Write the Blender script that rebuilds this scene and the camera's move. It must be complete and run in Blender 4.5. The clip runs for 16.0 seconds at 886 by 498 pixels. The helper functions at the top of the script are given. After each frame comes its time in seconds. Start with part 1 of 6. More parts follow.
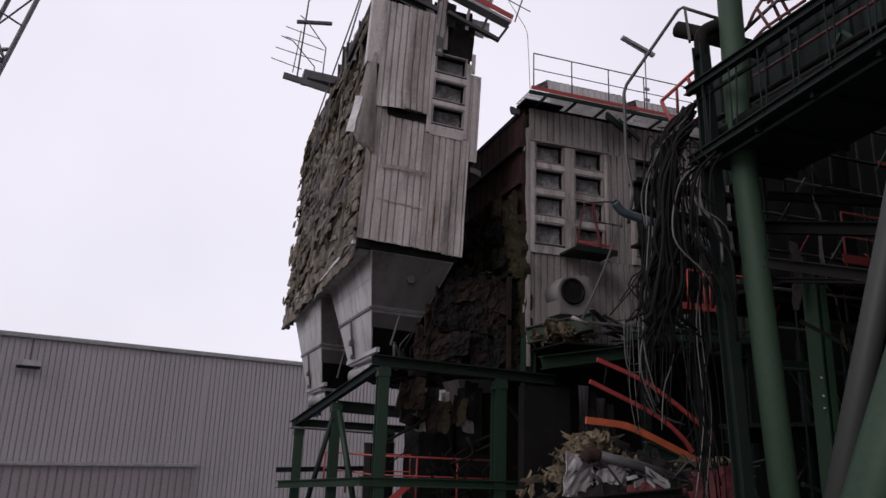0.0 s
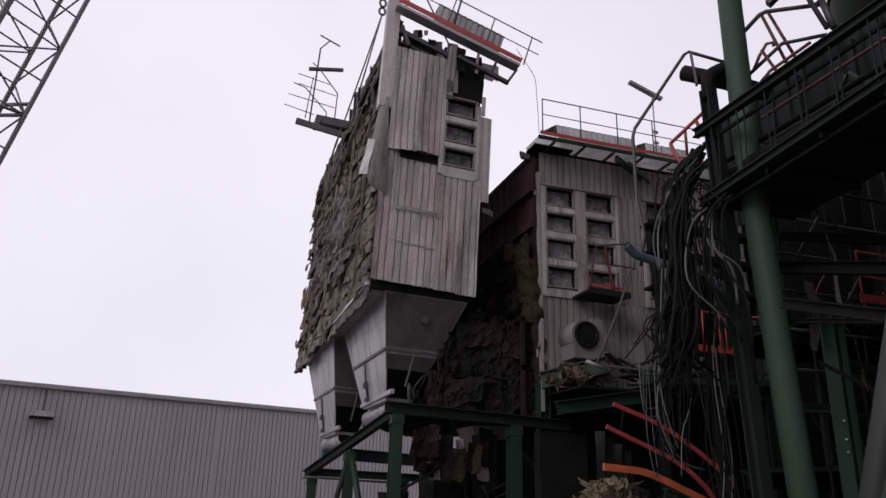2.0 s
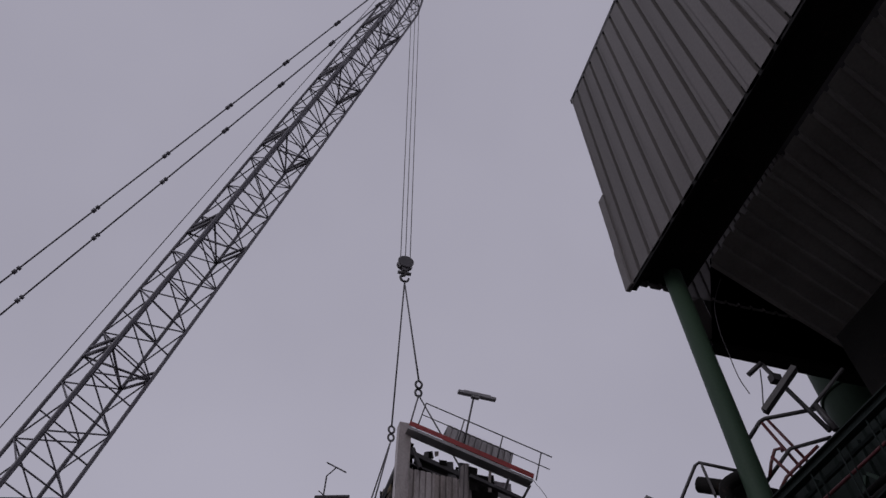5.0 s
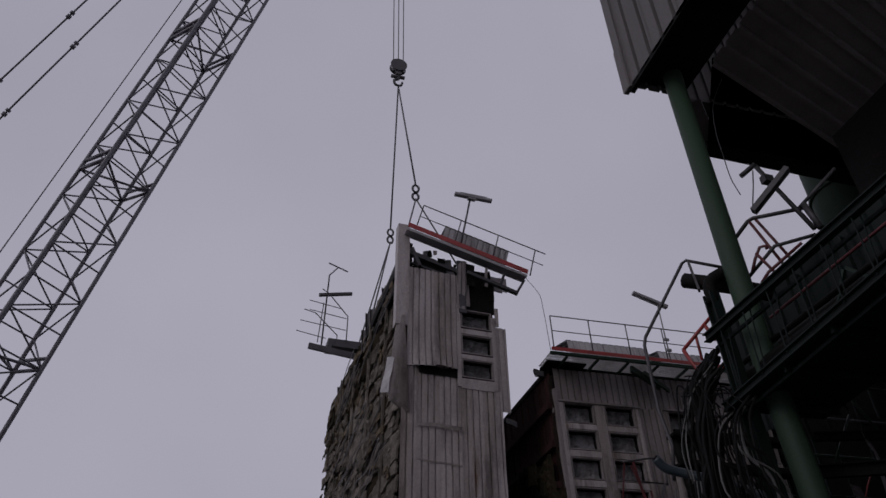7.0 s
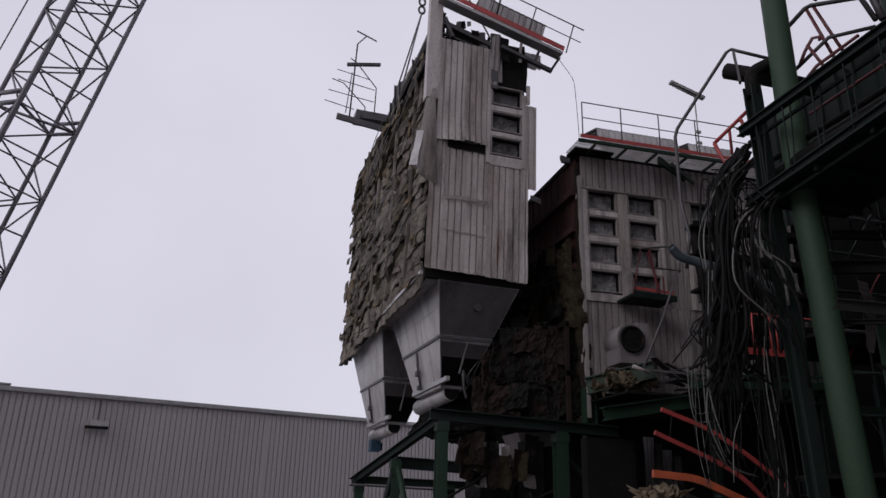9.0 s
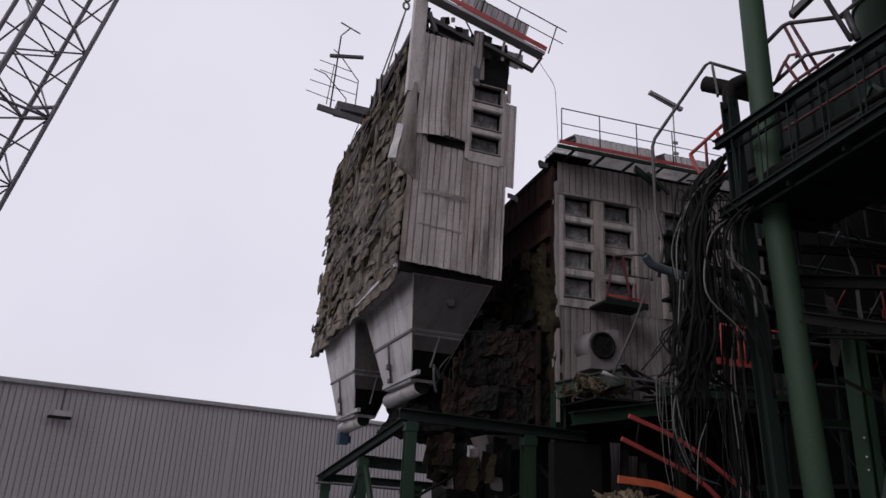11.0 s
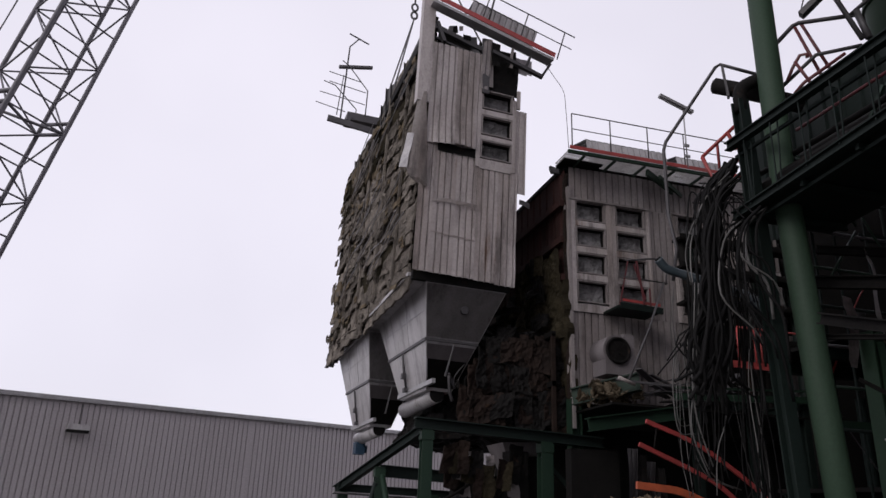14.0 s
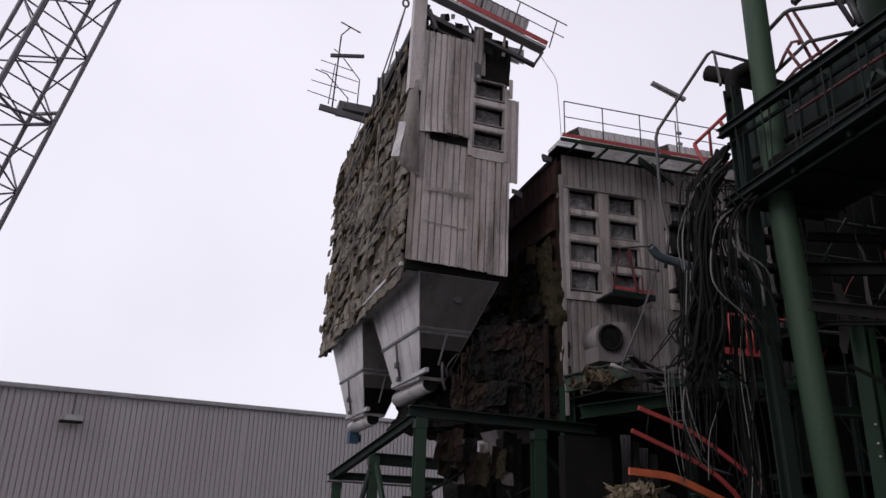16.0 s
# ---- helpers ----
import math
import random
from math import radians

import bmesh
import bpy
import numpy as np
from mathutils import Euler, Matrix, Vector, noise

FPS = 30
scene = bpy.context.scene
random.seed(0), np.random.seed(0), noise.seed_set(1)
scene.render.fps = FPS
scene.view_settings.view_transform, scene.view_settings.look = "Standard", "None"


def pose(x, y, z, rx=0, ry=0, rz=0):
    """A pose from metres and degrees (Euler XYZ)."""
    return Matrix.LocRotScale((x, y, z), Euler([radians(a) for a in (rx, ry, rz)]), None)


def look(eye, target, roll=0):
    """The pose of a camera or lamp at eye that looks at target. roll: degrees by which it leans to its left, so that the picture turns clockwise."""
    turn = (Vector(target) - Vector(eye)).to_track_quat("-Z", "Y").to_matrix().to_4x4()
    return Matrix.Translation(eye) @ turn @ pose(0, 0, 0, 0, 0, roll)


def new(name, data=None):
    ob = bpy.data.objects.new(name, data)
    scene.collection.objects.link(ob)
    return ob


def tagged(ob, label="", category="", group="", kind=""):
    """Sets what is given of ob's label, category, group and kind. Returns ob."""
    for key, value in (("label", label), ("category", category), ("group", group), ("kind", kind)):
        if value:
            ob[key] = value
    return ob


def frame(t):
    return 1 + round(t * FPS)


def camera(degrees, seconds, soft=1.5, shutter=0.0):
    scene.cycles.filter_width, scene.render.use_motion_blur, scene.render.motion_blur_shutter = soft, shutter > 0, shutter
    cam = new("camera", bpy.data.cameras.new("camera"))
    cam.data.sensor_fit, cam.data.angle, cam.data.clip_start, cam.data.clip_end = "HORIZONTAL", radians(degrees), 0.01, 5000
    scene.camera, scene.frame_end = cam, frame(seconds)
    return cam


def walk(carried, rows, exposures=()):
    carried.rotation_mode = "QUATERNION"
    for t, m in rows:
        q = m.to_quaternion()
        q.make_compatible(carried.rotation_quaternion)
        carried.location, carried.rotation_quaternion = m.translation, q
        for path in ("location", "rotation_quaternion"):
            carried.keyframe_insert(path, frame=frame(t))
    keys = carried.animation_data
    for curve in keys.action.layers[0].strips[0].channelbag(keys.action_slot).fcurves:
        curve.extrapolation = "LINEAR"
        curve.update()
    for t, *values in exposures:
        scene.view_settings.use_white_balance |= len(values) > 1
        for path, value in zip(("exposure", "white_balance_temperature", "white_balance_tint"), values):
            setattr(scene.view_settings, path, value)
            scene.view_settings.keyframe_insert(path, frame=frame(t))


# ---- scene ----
cam = camera(62.6, 16.0)
EYE = (0.0, 0.0, 1.6)
TURNS = (
    (0.0, 105.05, -1.89, -19.48), (0.5, 104.65, -2.01, -19.81), (1.0, 104.87, -2.18, -19.92), (1.5, 105.87, -2.03, -19.37),
    (2.0, 108.54, -1.42, -18.36), (2.5, 112.67, -0.68, -17.92), (3.0, 118.60, -0.38, -17.22), (3.5, 125.19, 0.37, -17.37),
    (4.0, 132.07, 0.70, -16.41), (4.2, 134.70, 0.80, -15.97), (4.7, 139.00, 0.65, -16.10), (5.2, 141.70, 1.10, -15.90),
    (5.8, 141.40, 1.50, -15.70), (6.3, 138.25, 1.85, -15.66), (6.5, 134.78, 1.71, -15.93), (7.0, 126.02, 1.92, -15.58),
    (7.5, 117.77, 1.23, -15.83), (8.0, 113.53, 0.09, -15.46), (8.5, 110.89, -0.55, -14.81), (8.7, 110.07, -1.00, -14.65),
    (9.4, 107.90, -1.90, -15.40), (10.1, 107.20, -2.70, -16.20), (10.8, 108.24, -2.99, -17.08), (11.0, 109.11, -2.73, -17.40),
    (11.5, 110.87, -1.90, -17.38), (12.0, 111.80, -1.55, -17.00), (12.5, 111.81, -1.52, -16.61), (13.0, 111.21, -1.77, -16.24),
    (13.5, 110.43, -1.86, -16.14), (14.0, 109.67, -2.01, -16.11), (14.5, 109.14, -1.99, -16.10), (15.0, 108.72, -2.03, -16.07),
    (15.5, 108.66, -1.89, -16.22), (16.0, 108.78, -1.58, -16.55),
)
walk(cam, [(t, pose(*EYE, rx, ry, rz)) for t, rx, ry, rz in TURNS],
     exposures=((0.0, 0.16, 6600, 10), (2.0, 0.16, 6600, 10), (3.0, -0.10, 6450, 11), (3.5, -0.31, 6400, 12), (4.2, -0.72, 6320, 13), (6.3, -1.08, 6250, 14), (7.0, -1.04, 6270, 14), (7.5, -0.74, 6320, 13), (8.0, -0.48, 6350, 12), (8.7, -0.25, 6400, 11), (10.8, -0.03, 6500, 10), (16.0, 0.19, 6550, 10)))

# ---- sky and light ----
world = bpy.data.worlds.new("overcast")
scene.world = world
world.use_nodes = True
wt = world.node_tree
wt.nodes.clear()
w_out = wt.nodes.new("ShaderNodeOutputWorld")
w_bg = wt.nodes.new("ShaderNodeBackground")
w_sky = wt.nodes.new("ShaderNodeTexSky")
w_sky.sky_type = "NISHITA"
w_sky.sun_disc = False
w_sky.sun_elevation = radians(35)
w_sky.sun_rotation = radians(200)
w_co = wt.nodes.new("ShaderNodeTexCoord")
w_noise = wt.nodes.new("ShaderNodeTexNoise")
w_noise.inputs["Scale"].default_value = 1.3
w_noise.inputs["Detail"].default_value = 4
w_ramp = wt.nodes.new("ShaderNodeValToRGB")
w_ramp.color_ramp.elements[0].position = 0.3
w_ramp.color_ramp.elements[0].color = (7.0, 6.75, 7.75, 1)
w_ramp.color_ramp.elements[1].position = 0.75
w_ramp.color_ramp.elements[1].color = (8.6, 8.3, 9.4, 1)
w_mix = wt.nodes.new("ShaderNodeMixRGB")
w_mix.inputs[0].default_value = 0.94
wt.links.new(w_co.outputs["Generated"], w_noise.inputs["Vector"])
wt.links.new(w_noise.outputs["Fac"], w_ramp.inputs[0])
wt.links.new(w_sky.outputs[0], w_mix.inputs[1])
wt.links.new(w_ramp.outputs[0], w_mix.inputs[2])
wt.links.new(w_mix.outputs[0], w_bg.inputs[0])
w_bg.inputs[1].default_value = 0.1
wt.links.new(w_bg.outputs[0], w_out.inputs[0])
sun = new("sun", bpy.data.lights.new("sun", "SUN"))
sun.data.energy, sun.data.angle, sun.data.color = 0.85, radians(25), (1.0, 0.97, 0.93)
sun.matrix_world = look((-48, -14, 42), (5, 18, 5))


# ---- materials ----
def surface(name, base, dirt, rough=0.6, metal=0.0, scale=2.0, fine=25.0, amount=0.5, bump=0.15, streaks=False, vary=0.0, rust=None, rust_at=0.62, spec=0.5, blotch=0.0):
    """Painted, weathered or mineral surface: base colour broken by stains, fine grain and relief."""
    m = bpy.data.materials.new(name)
    m.use_nodes = True
    nt = m.node_tree
    bsdf = nt.nodes["Principled BSDF"]
    N, L = nt.nodes.new, nt.links.new
    co = N("ShaderNodeTexCoord")
    mp = N("ShaderNodeMapping")
    mp.inputs["Scale"].default_value = (1, 1, 0.12) if streaks else (1, 1, 1)
    L(co.outputs["Object"], mp.inputs["Vector"])
    info = N("ShaderNodeObjectInfo")
    off = N("ShaderNodeVectorMath")
    off.operation = "ADD"
    L(mp.outputs[0], off.inputs[0])
    mul = N("ShaderNodeMath")
    mul.operation = "MULTIPLY"
    mul.inputs[1].default_value = 37.0
    L(info.outputs["Random"], mul.inputs[0])
    L(mul.outputs[0], off.inputs[1])
    big = N("ShaderNodeTexNoise")
    big.inputs["Scale"].default_value, big.inputs["Detail"].default_value, big.inputs["Roughness"].default_value = scale, 6, 0.65
    L(off.outputs[0], big.inputs["Vector"])
    small = N("ShaderNodeTexNoise")
    small.inputs["Scale"].default_value, small.inputs["Detail"].default_value = fine, 4
    L(co.outputs["Object"], small.inputs["Vector"])
    r1 = N("ShaderNodeValToRGB")
    r1.color_ramp.elements[0].position, r1.color_ramp.elements[1].position = 0.38, 0.68
    r1.color_ramp.elements[0].color, r1.color_ramp.elements[1].color = (0, 0, 0, 1), (amount, amount, amount, 1)
    L(big.outputs["Fac"], r1.inputs[0])
    mix = N("ShaderNodeMixRGB")
    mix.inputs[1].default_value, mix.inputs[2].default_value = (*base, 1), (*dirt, 1)
    L(r1.outputs[0], mix.inputs[0])
    col = mix.outputs[0]
    if rust:
        r2 = N("ShaderNodeValToRGB")
        r2.color_ramp.elements[0].position, r2.color_ramp.elements[1].position = rust_at, rust_at + 0.07
        n3 = N("ShaderNodeTexNoise")
        n3.inputs["Scale"].default_value, n3.inputs["Detail"].default_value, n3.inputs["Roughness"].default_value = scale * 2.3, 8, 0.7
        L(off.outputs[0], n3.inputs["Vector"])
        L(n3.outputs["Fac"], r2.inputs[0])
        mr = N("ShaderNodeMixRGB")
        mr.inputs[2].default_value = (*rust, 1)
        L(r2.outputs[0], mr.inputs[0])
        L(col, mr.inputs[1])
        col = mr.outputs[0]
    if blotch:
        n4 = N("ShaderNodeTexNoise")
        n4.inputs["Scale"].default_value, n4.inputs["Detail"].default_value, n4.inputs["Roughness"].default_value = 0.9, 9, 0.72
        mp4 = N("ShaderNodeMapping")
        mp4.inputs["Scale"].default_value = (1.9, 1.9, 0.4) if streaks else (1, 1, 1)
        L(co.outputs["Object"], mp4.inputs["Vector"])
        L(mp4.outputs[0], n4.inputs["Vector"])
        r4 = N("ShaderNodeValToRGB")
        r4.color_ramp.elements[0].position, r4.color_ramp.elements[1].position = 0.5, 0.66
        r4.color_ramp.elements[1].color = (blotch, blotch, blotch, 1)
        L(n4.outputs["Fac"], r4.inputs[0])
        m4 = N("ShaderNodeMixRGB")
        m4.inputs[2].default_value = (0.045, 0.035, 0.032, 1)
        L(r4.outputs[0], m4.inputs[0])
        L(col, m4.inputs[1])
        col = m4.outputs[0]
    hsv = N("ShaderNodeHueSaturation")
    vm = N("ShaderNodeMath")
    vm.operation = "MULTIPLY_ADD"
    vm.inputs[1].default_value, vm.inputs[2].default_value = 0.5, 0.75
    L(small.outputs["Fac"], vm.inputs[0])
    L(vm.outputs[0], hsv.inputs["Value"])
    L(col, hsv.inputs["Color"])
    col = hsv.outputs[0]
    if vary:
        h2 = N("ShaderNodeHueSaturation")
        v2 = N("ShaderNodeMath")
        v2.operation = "MULTIPLY_ADD"
        v2.inputs[1].default_value, v2.inputs[2].default_value = 2 * vary, 1 - vary
        L(info.outputs["Random"], v2.inputs[0])
        L(v2.outputs[0], h2.inputs["Value"])
        L(col, h2.inputs["Color"])
        col = h2.outputs[0]
    L(col, bsdf.inputs["Base Color"])
    bsdf.inputs["Roughness"].default_value, bsdf.inputs["Metallic"].default_value, bsdf.inputs["Specular IOR Level"].default_value = rough, metal, spec
    if bump:
        b = N("ShaderNodeBump")
        b.inputs["Strength"].default_value, b.inputs["Distance"].default_value = bump, 0.03
        L(small.outputs["Fac"], b.inputs["Height"])
        L(b.outputs[0], bsdf.inputs["Normal"])
    return m


CLAD = surface("white_cladding", (0.44, 0.395, 0.39), (0.21, 0.168, 0.15), 0.5, 0, 0.75, 14, 0.9, 0.05, True, 0.06, (0.15, 0.08, 0.05), 0.6, blotch=0.75)
CLAD_B = surface("grey_cladding", (0.27, 0.24, 0.238), (0.14, 0.115, 0.11), 0.55, 0, 0.6, 14, 0.8, 0.05, True, 0.06, (0.10, 0.06, 0.045), 0.67, blotch=0.6)
CLAD_G = surface("gallery_cladding", (0.15, 0.137, 0.135), (0.095, 0.085, 0.083), 0.55, 0, 0.4, 14, 0.7, 0.05, True, 0.05, spec=0.3)
SOFFIT = surface("soffit_sheet", (0.30, 0.28, 0.27), (0.17, 0.155, 0.15), 0.6, 0, 0.5, 14, 0.7, 0.05, False, 0.05)
HALL = surface("hall_cladding", (0.345, 0.317, 0.328), (0.26, 0.234, 0.24), 0.5, 0, 0.35, 12, 0.5, 0.03, True, 0.02)
HALL_LOW = surface("hall_plinth", (0.26, 0.225, 0.235), (0.19, 0.165, 0.17), 0.55, 0, 0.35, 12, 0.5, 0.03, True, 0.02)
WOOL = surface("mineral_wool", (0.225, 0.197, 0.17), (0.062, 0.055, 0.05), 0.95, 0, 2.2, 34, 0.85, 1.0, False, 0.3, spec=0.05, blotch=0.6)
WOOL_L = surface("torn_wool", (0.19, 0.15, 0.105), (0.055, 0.043, 0.03), 0.95, 0, 3, 40, 0.9, 1.0, False, 0.2, spec=0.05)
# Sooty steel; the same near-black also stands in for shaded gaps and insides.
SOOT_SHADE = surface("soot_and_shade_black", (0.0105, 0.0094, 0.009), (0.0045, 0.0041, 0.0041), 0.75, 0, 1.5, 18, 0.7, 0.3, False, 0.15, (0.03, 0.018, 0.013), 0.62, spec=0.12)
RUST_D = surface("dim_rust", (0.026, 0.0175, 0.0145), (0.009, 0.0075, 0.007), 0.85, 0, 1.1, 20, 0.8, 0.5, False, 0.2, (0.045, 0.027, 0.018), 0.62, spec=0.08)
BROWN = surface("rusty_casing", (0.048, 0.021, 0.019), (0.016, 0.012, 0.011), 0.8, 0, 0.9, 20, 0.8, 0.3, True, 0.1, (0.08, 0.04, 0.025), 0.66, spec=0.12)
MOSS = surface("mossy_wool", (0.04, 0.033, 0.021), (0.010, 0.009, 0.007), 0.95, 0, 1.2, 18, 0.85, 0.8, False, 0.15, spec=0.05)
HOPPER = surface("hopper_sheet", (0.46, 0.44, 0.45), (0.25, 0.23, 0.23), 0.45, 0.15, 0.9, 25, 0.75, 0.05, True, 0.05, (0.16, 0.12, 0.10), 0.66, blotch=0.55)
# Darker copy of hopper_sheet: the end faces' shade in its colour, plus stains.
HOPPER_SHADE = surface("shaded_stained_sheet", (0.27, 0.25, 0.255), (0.12, 0.105, 0.105), 0.5, 0.1, 0.9, 25, 0.8, 0.05, True, 0.05, (0.10, 0.075, 0.065), 0.64, blotch=0.6)
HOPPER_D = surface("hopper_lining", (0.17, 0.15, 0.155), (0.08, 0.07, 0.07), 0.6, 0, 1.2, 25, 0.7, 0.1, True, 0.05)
GREEN = surface("green_paint", (0.016, 0.035, 0.022), (0.010, 0.019, 0.014), 0.5, 0, 1.2, 25, 0.6, 0.12, True, 0.1, (0.05, 0.03, 0.02), 0.66, spec=0.25)
GREEN_L = surface("light_green_paint", (0.033, 0.060, 0.037), (0.018, 0.033, 0.021), 0.62, 0, 0.8, 22, 0.7, 0.06, True, 0.05, spec=0.25)
# Darker copy of green_paint with the steelwork's shade put into its colour.
GREEN_SHADE = surface("shaded_green_paint", (0.009, 0.0155, 0.0132), (0.0045, 0.0075, 0.0068), 0.6, 0, 1.2, 25, 0.6, 0.12, True, 0.1, (0.03, 0.02, 0.015), 0.66, spec=0.2)
RED = surface("red_paint", (0.37, 0.05, 0.05), (0.19, 0.04, 0.034), 0.5, 0, 2.5, 25, 0.7, 0.1, False, 0.1, (0.12, 0.05, 0.03), 0.68)
ORANGE = surface("orange_paint", (0.55, 0.12, 0.05), (0.30, 0.07, 0.035), 0.5, 0, 2.5, 25, 0.7, 0.1, False, 0.1, (0.12, 0.05, 0.03), 0.7)
GALV = surface("galvanised_steel", (0.34, 0.33, 0.34), (0.2, 0.19, 0.19), 0.5, 0.4, 3, 30, 0.6, 0.08, False, 0.15)
STEEL = surface("dark_steel", (0.075, 0.070, 0.075), (0.035, 0.032, 0.033), 0.55, 0.3, 2, 25, 0.6, 0.12, False, 0.15)
BOOM = surface("boom_paint", (0.125, 0.118, 0.135), (0.06, 0.055, 0.062), 0.5, 0.2, 1.5, 20, 0.6, 0.05, False, 0.1)
CABLE = surface("cable_sheath", (0.011, 0.0105, 0.0108), (0.0055, 0.0053, 0.0053), 0.75, 0, 4, 30, 0.7, 0.1, False, 0.4, spec=0.1)
CABLE_L = surface("pale_conduit", (0.11, 0.106, 0.102), (0.06, 0.057, 0.055), 0.5, 0.1, 4, 30, 0.7, 0.1, False, 0.2)
BLUE = surface("blue_paint", (0.02, 0.055, 0.10), (0.012, 0.028, 0.05), 0.45, 0, 3, 25, 0.6, 0.1)
PIPE_B = surface("slate_pipe", (0.035, 0.05, 0.06), (0.02, 0.026, 0.032), 0.45, 0, 2, 25, 0.6, 0.1)
BLANKET = surface("window_blanket", (0.27, 0.26, 0.265), (0.07, 0.066, 0.067), 0.7, 0.1, 3.5, 14, 0.9, 0.8, False, 0.15)
GROUND = surface("worn_concrete", (0.10, 0.097, 0.094), (0.06, 0.058, 0.056), 0.6, 0, 0.4, 20, 0.7, 0.3)
STEEL_P = surface("grey_pipe_paint", (0.018, 0.019, 0.0165), (0.010, 0.0105, 0.0095), 0.6, 0.0, 1.2, 25, 0.6, 0.08, True, 0.05)
GREEN_P = surface("prop_green_paint", (0.021, 0.046, 0.026), (0.013, 0.028, 0.017), 0.55, 0, 0.8, 22, 0.7, 0.06, True, 0.05, spec=0.3)
MAROON = surface("maroon_sheet", (0.13, 0.03, 0.035), (0.07, 0.02, 0.022), 0.5, 0, 2, 20, 0.6, 0.1, False, 0.1)


# ---- shape helpers ----
def box(bm, c, s, m=None):
    """A box of size s at c, in the frame m."""
    m = m or Matrix.Identity(4)
    v = [bm.verts.new(m @ Vector((c[0] + s[0] * i / 2, c[1] + s[1] * j / 2, c[2] + s[2] * k / 2))) for i in (-1, 1) for j in (-1, 1) for k in (-1, 1)]
    for f in ((0, 1, 3, 2), (4, 6, 7, 5), (0, 4, 5, 1), (2, 3, 7, 6), (0, 2, 6, 4), (1, 5, 7, 3)):
        bm.faces.new([v[i] for i in f])


def axes(p, q, up=(0, 0, 1)):
    """A frame at p whose z runs to q."""
    p, q = Vector(p), Vector(q)
    z = (q - p).normalized()
    x = Vector(up).cross(z)
    if x.length < 1e-4:
        x = Vector((1, 0, 0)).cross(z)
    if x.length < 1e-4:
        x = Vector((0, 1, 0)).cross(z)
    x.normalize()
    y = z.cross(x)
    return Matrix(((x.x, y.x, z.x, p.x), (x.y, y.y, z.y, p.y), (x.z, y.z, z.z, p.z), (0, 0, 0, 1))), (q - p).length


def bar(bm, p, q, w, h, up=(0, 0, 1)):
    """A rectangular bar, w across and h high."""
    m, n = axes(p, q, up)
    box(bm, (0, 0, n / 2), (w, h, n), m)


def ibeam(bm, p, q, w, h, t=0.02, up=(0, 0, 1)):
    """An I section with its web along up, one closed profile."""
    m, n = axes(p, q, up)
    a, b, c, d = w / 2, h / 2, t / 2, h / 2 - t
    prof = ((-a, -b), (a, -b), (a, -d), (c, -d), (c, d), (a, d), (a, b), (-a, b), (-a, d), (-c, d), (-c, -d), (-a, -d))
    A = [bm.verts.new(m @ Vector((x, y, 0))) for x, y in prof]
    B = [bm.verts.new(m @ Vector((x, y, n))) for x, y in prof]
    k = len(prof)
    for i in range(k):
        bm.faces.new((A[i], A[(i + 1) % k], B[(i + 1) % k], B[i]))
    bm.faces.new(A[::-1])
    bm.faces.new(B)


def tube(bm, pts, r, seg=8, closed=True, r2=None):
    """A round tube along a line of points."""
    pts = [Vector(p) for p in pts]
    rings = []
    last = None
    for i, p in enumerate(pts):
        a, b = pts[max(i - 1, 0)], pts[min(i + 1, len(pts) - 1)]
        d = (b - a).normalized()
        if last is None:
            x = d.orthogonal().normalized()
        else:
            x = (last - d * last.dot(d)).normalized()
        last = x
        y = d.cross(x)
        rr = r if r2 is None else r + (r2 - r) * i / (len(pts) - 1)
        rings.append([bm.verts.new(p + (x * math.cos(2 * math.pi * k / seg) + y * math.sin(2 * math.pi * k / seg)) * rr) for k in range(seg)])
    for A, B in zip(rings, rings[1:]):
        for k in range(seg):
            f = bm.faces.new((A[k], A[(k + 1) % seg], B[(k + 1) % seg], B[k]))
            f.smooth = seg > 5
    if closed:
        bm.faces.new(rings[0][::-1])
        bm.faces.new(rings[-1])


def bend(pts, n=6):
    """A smooth line through the given points."""
    P = [Vector(p) for p in pts]
    P = [2 * P[0] - P[1]] + P + [2 * P[-1] - P[-2]]
    out = []
    for a, b, c, d in zip(P, P[1:], P[2:], P[3:]):
        for k in range(n):
            t = k / n
            out.append(0.5 * (2 * b + (c - a) * t + (2 * a - 5 * b + 4 * c - d) * t * t + (3 * b - a - 3 * c + d) * t ** 3))
    out.append(P[-2])
    return out


def sweep(bm, pts, w, h, up=(0, 0, 1)):
    """One bent flat bar along a line of points, w across and h along up."""
    P = [Vector(p) for p in pts]
    up = Vector(up)
    rings = []
    for i, p in enumerate(P):
        d = (P[min(i + 1, len(P) - 1)] - P[max(i - 1, 0)]).normalized()
        x = up.cross(d).normalized() * (w / 2)
        y = d.cross(x).normalized() * (h / 2)
        rings.append([bm.verts.new(p + a * x + b * y) for a, b in ((-1, -1), (1, -1), (1, 1), (-1, 1))])
    for A, B in zip(rings, rings[1:]):
        for k in range(4):
            bm.faces.new((A[k], A[(k + 1) % 4], B[(k + 1) % 4], B[k]))
    bm.faces.new(rings[0][::-1])
    bm.faces.new(rings[-1])


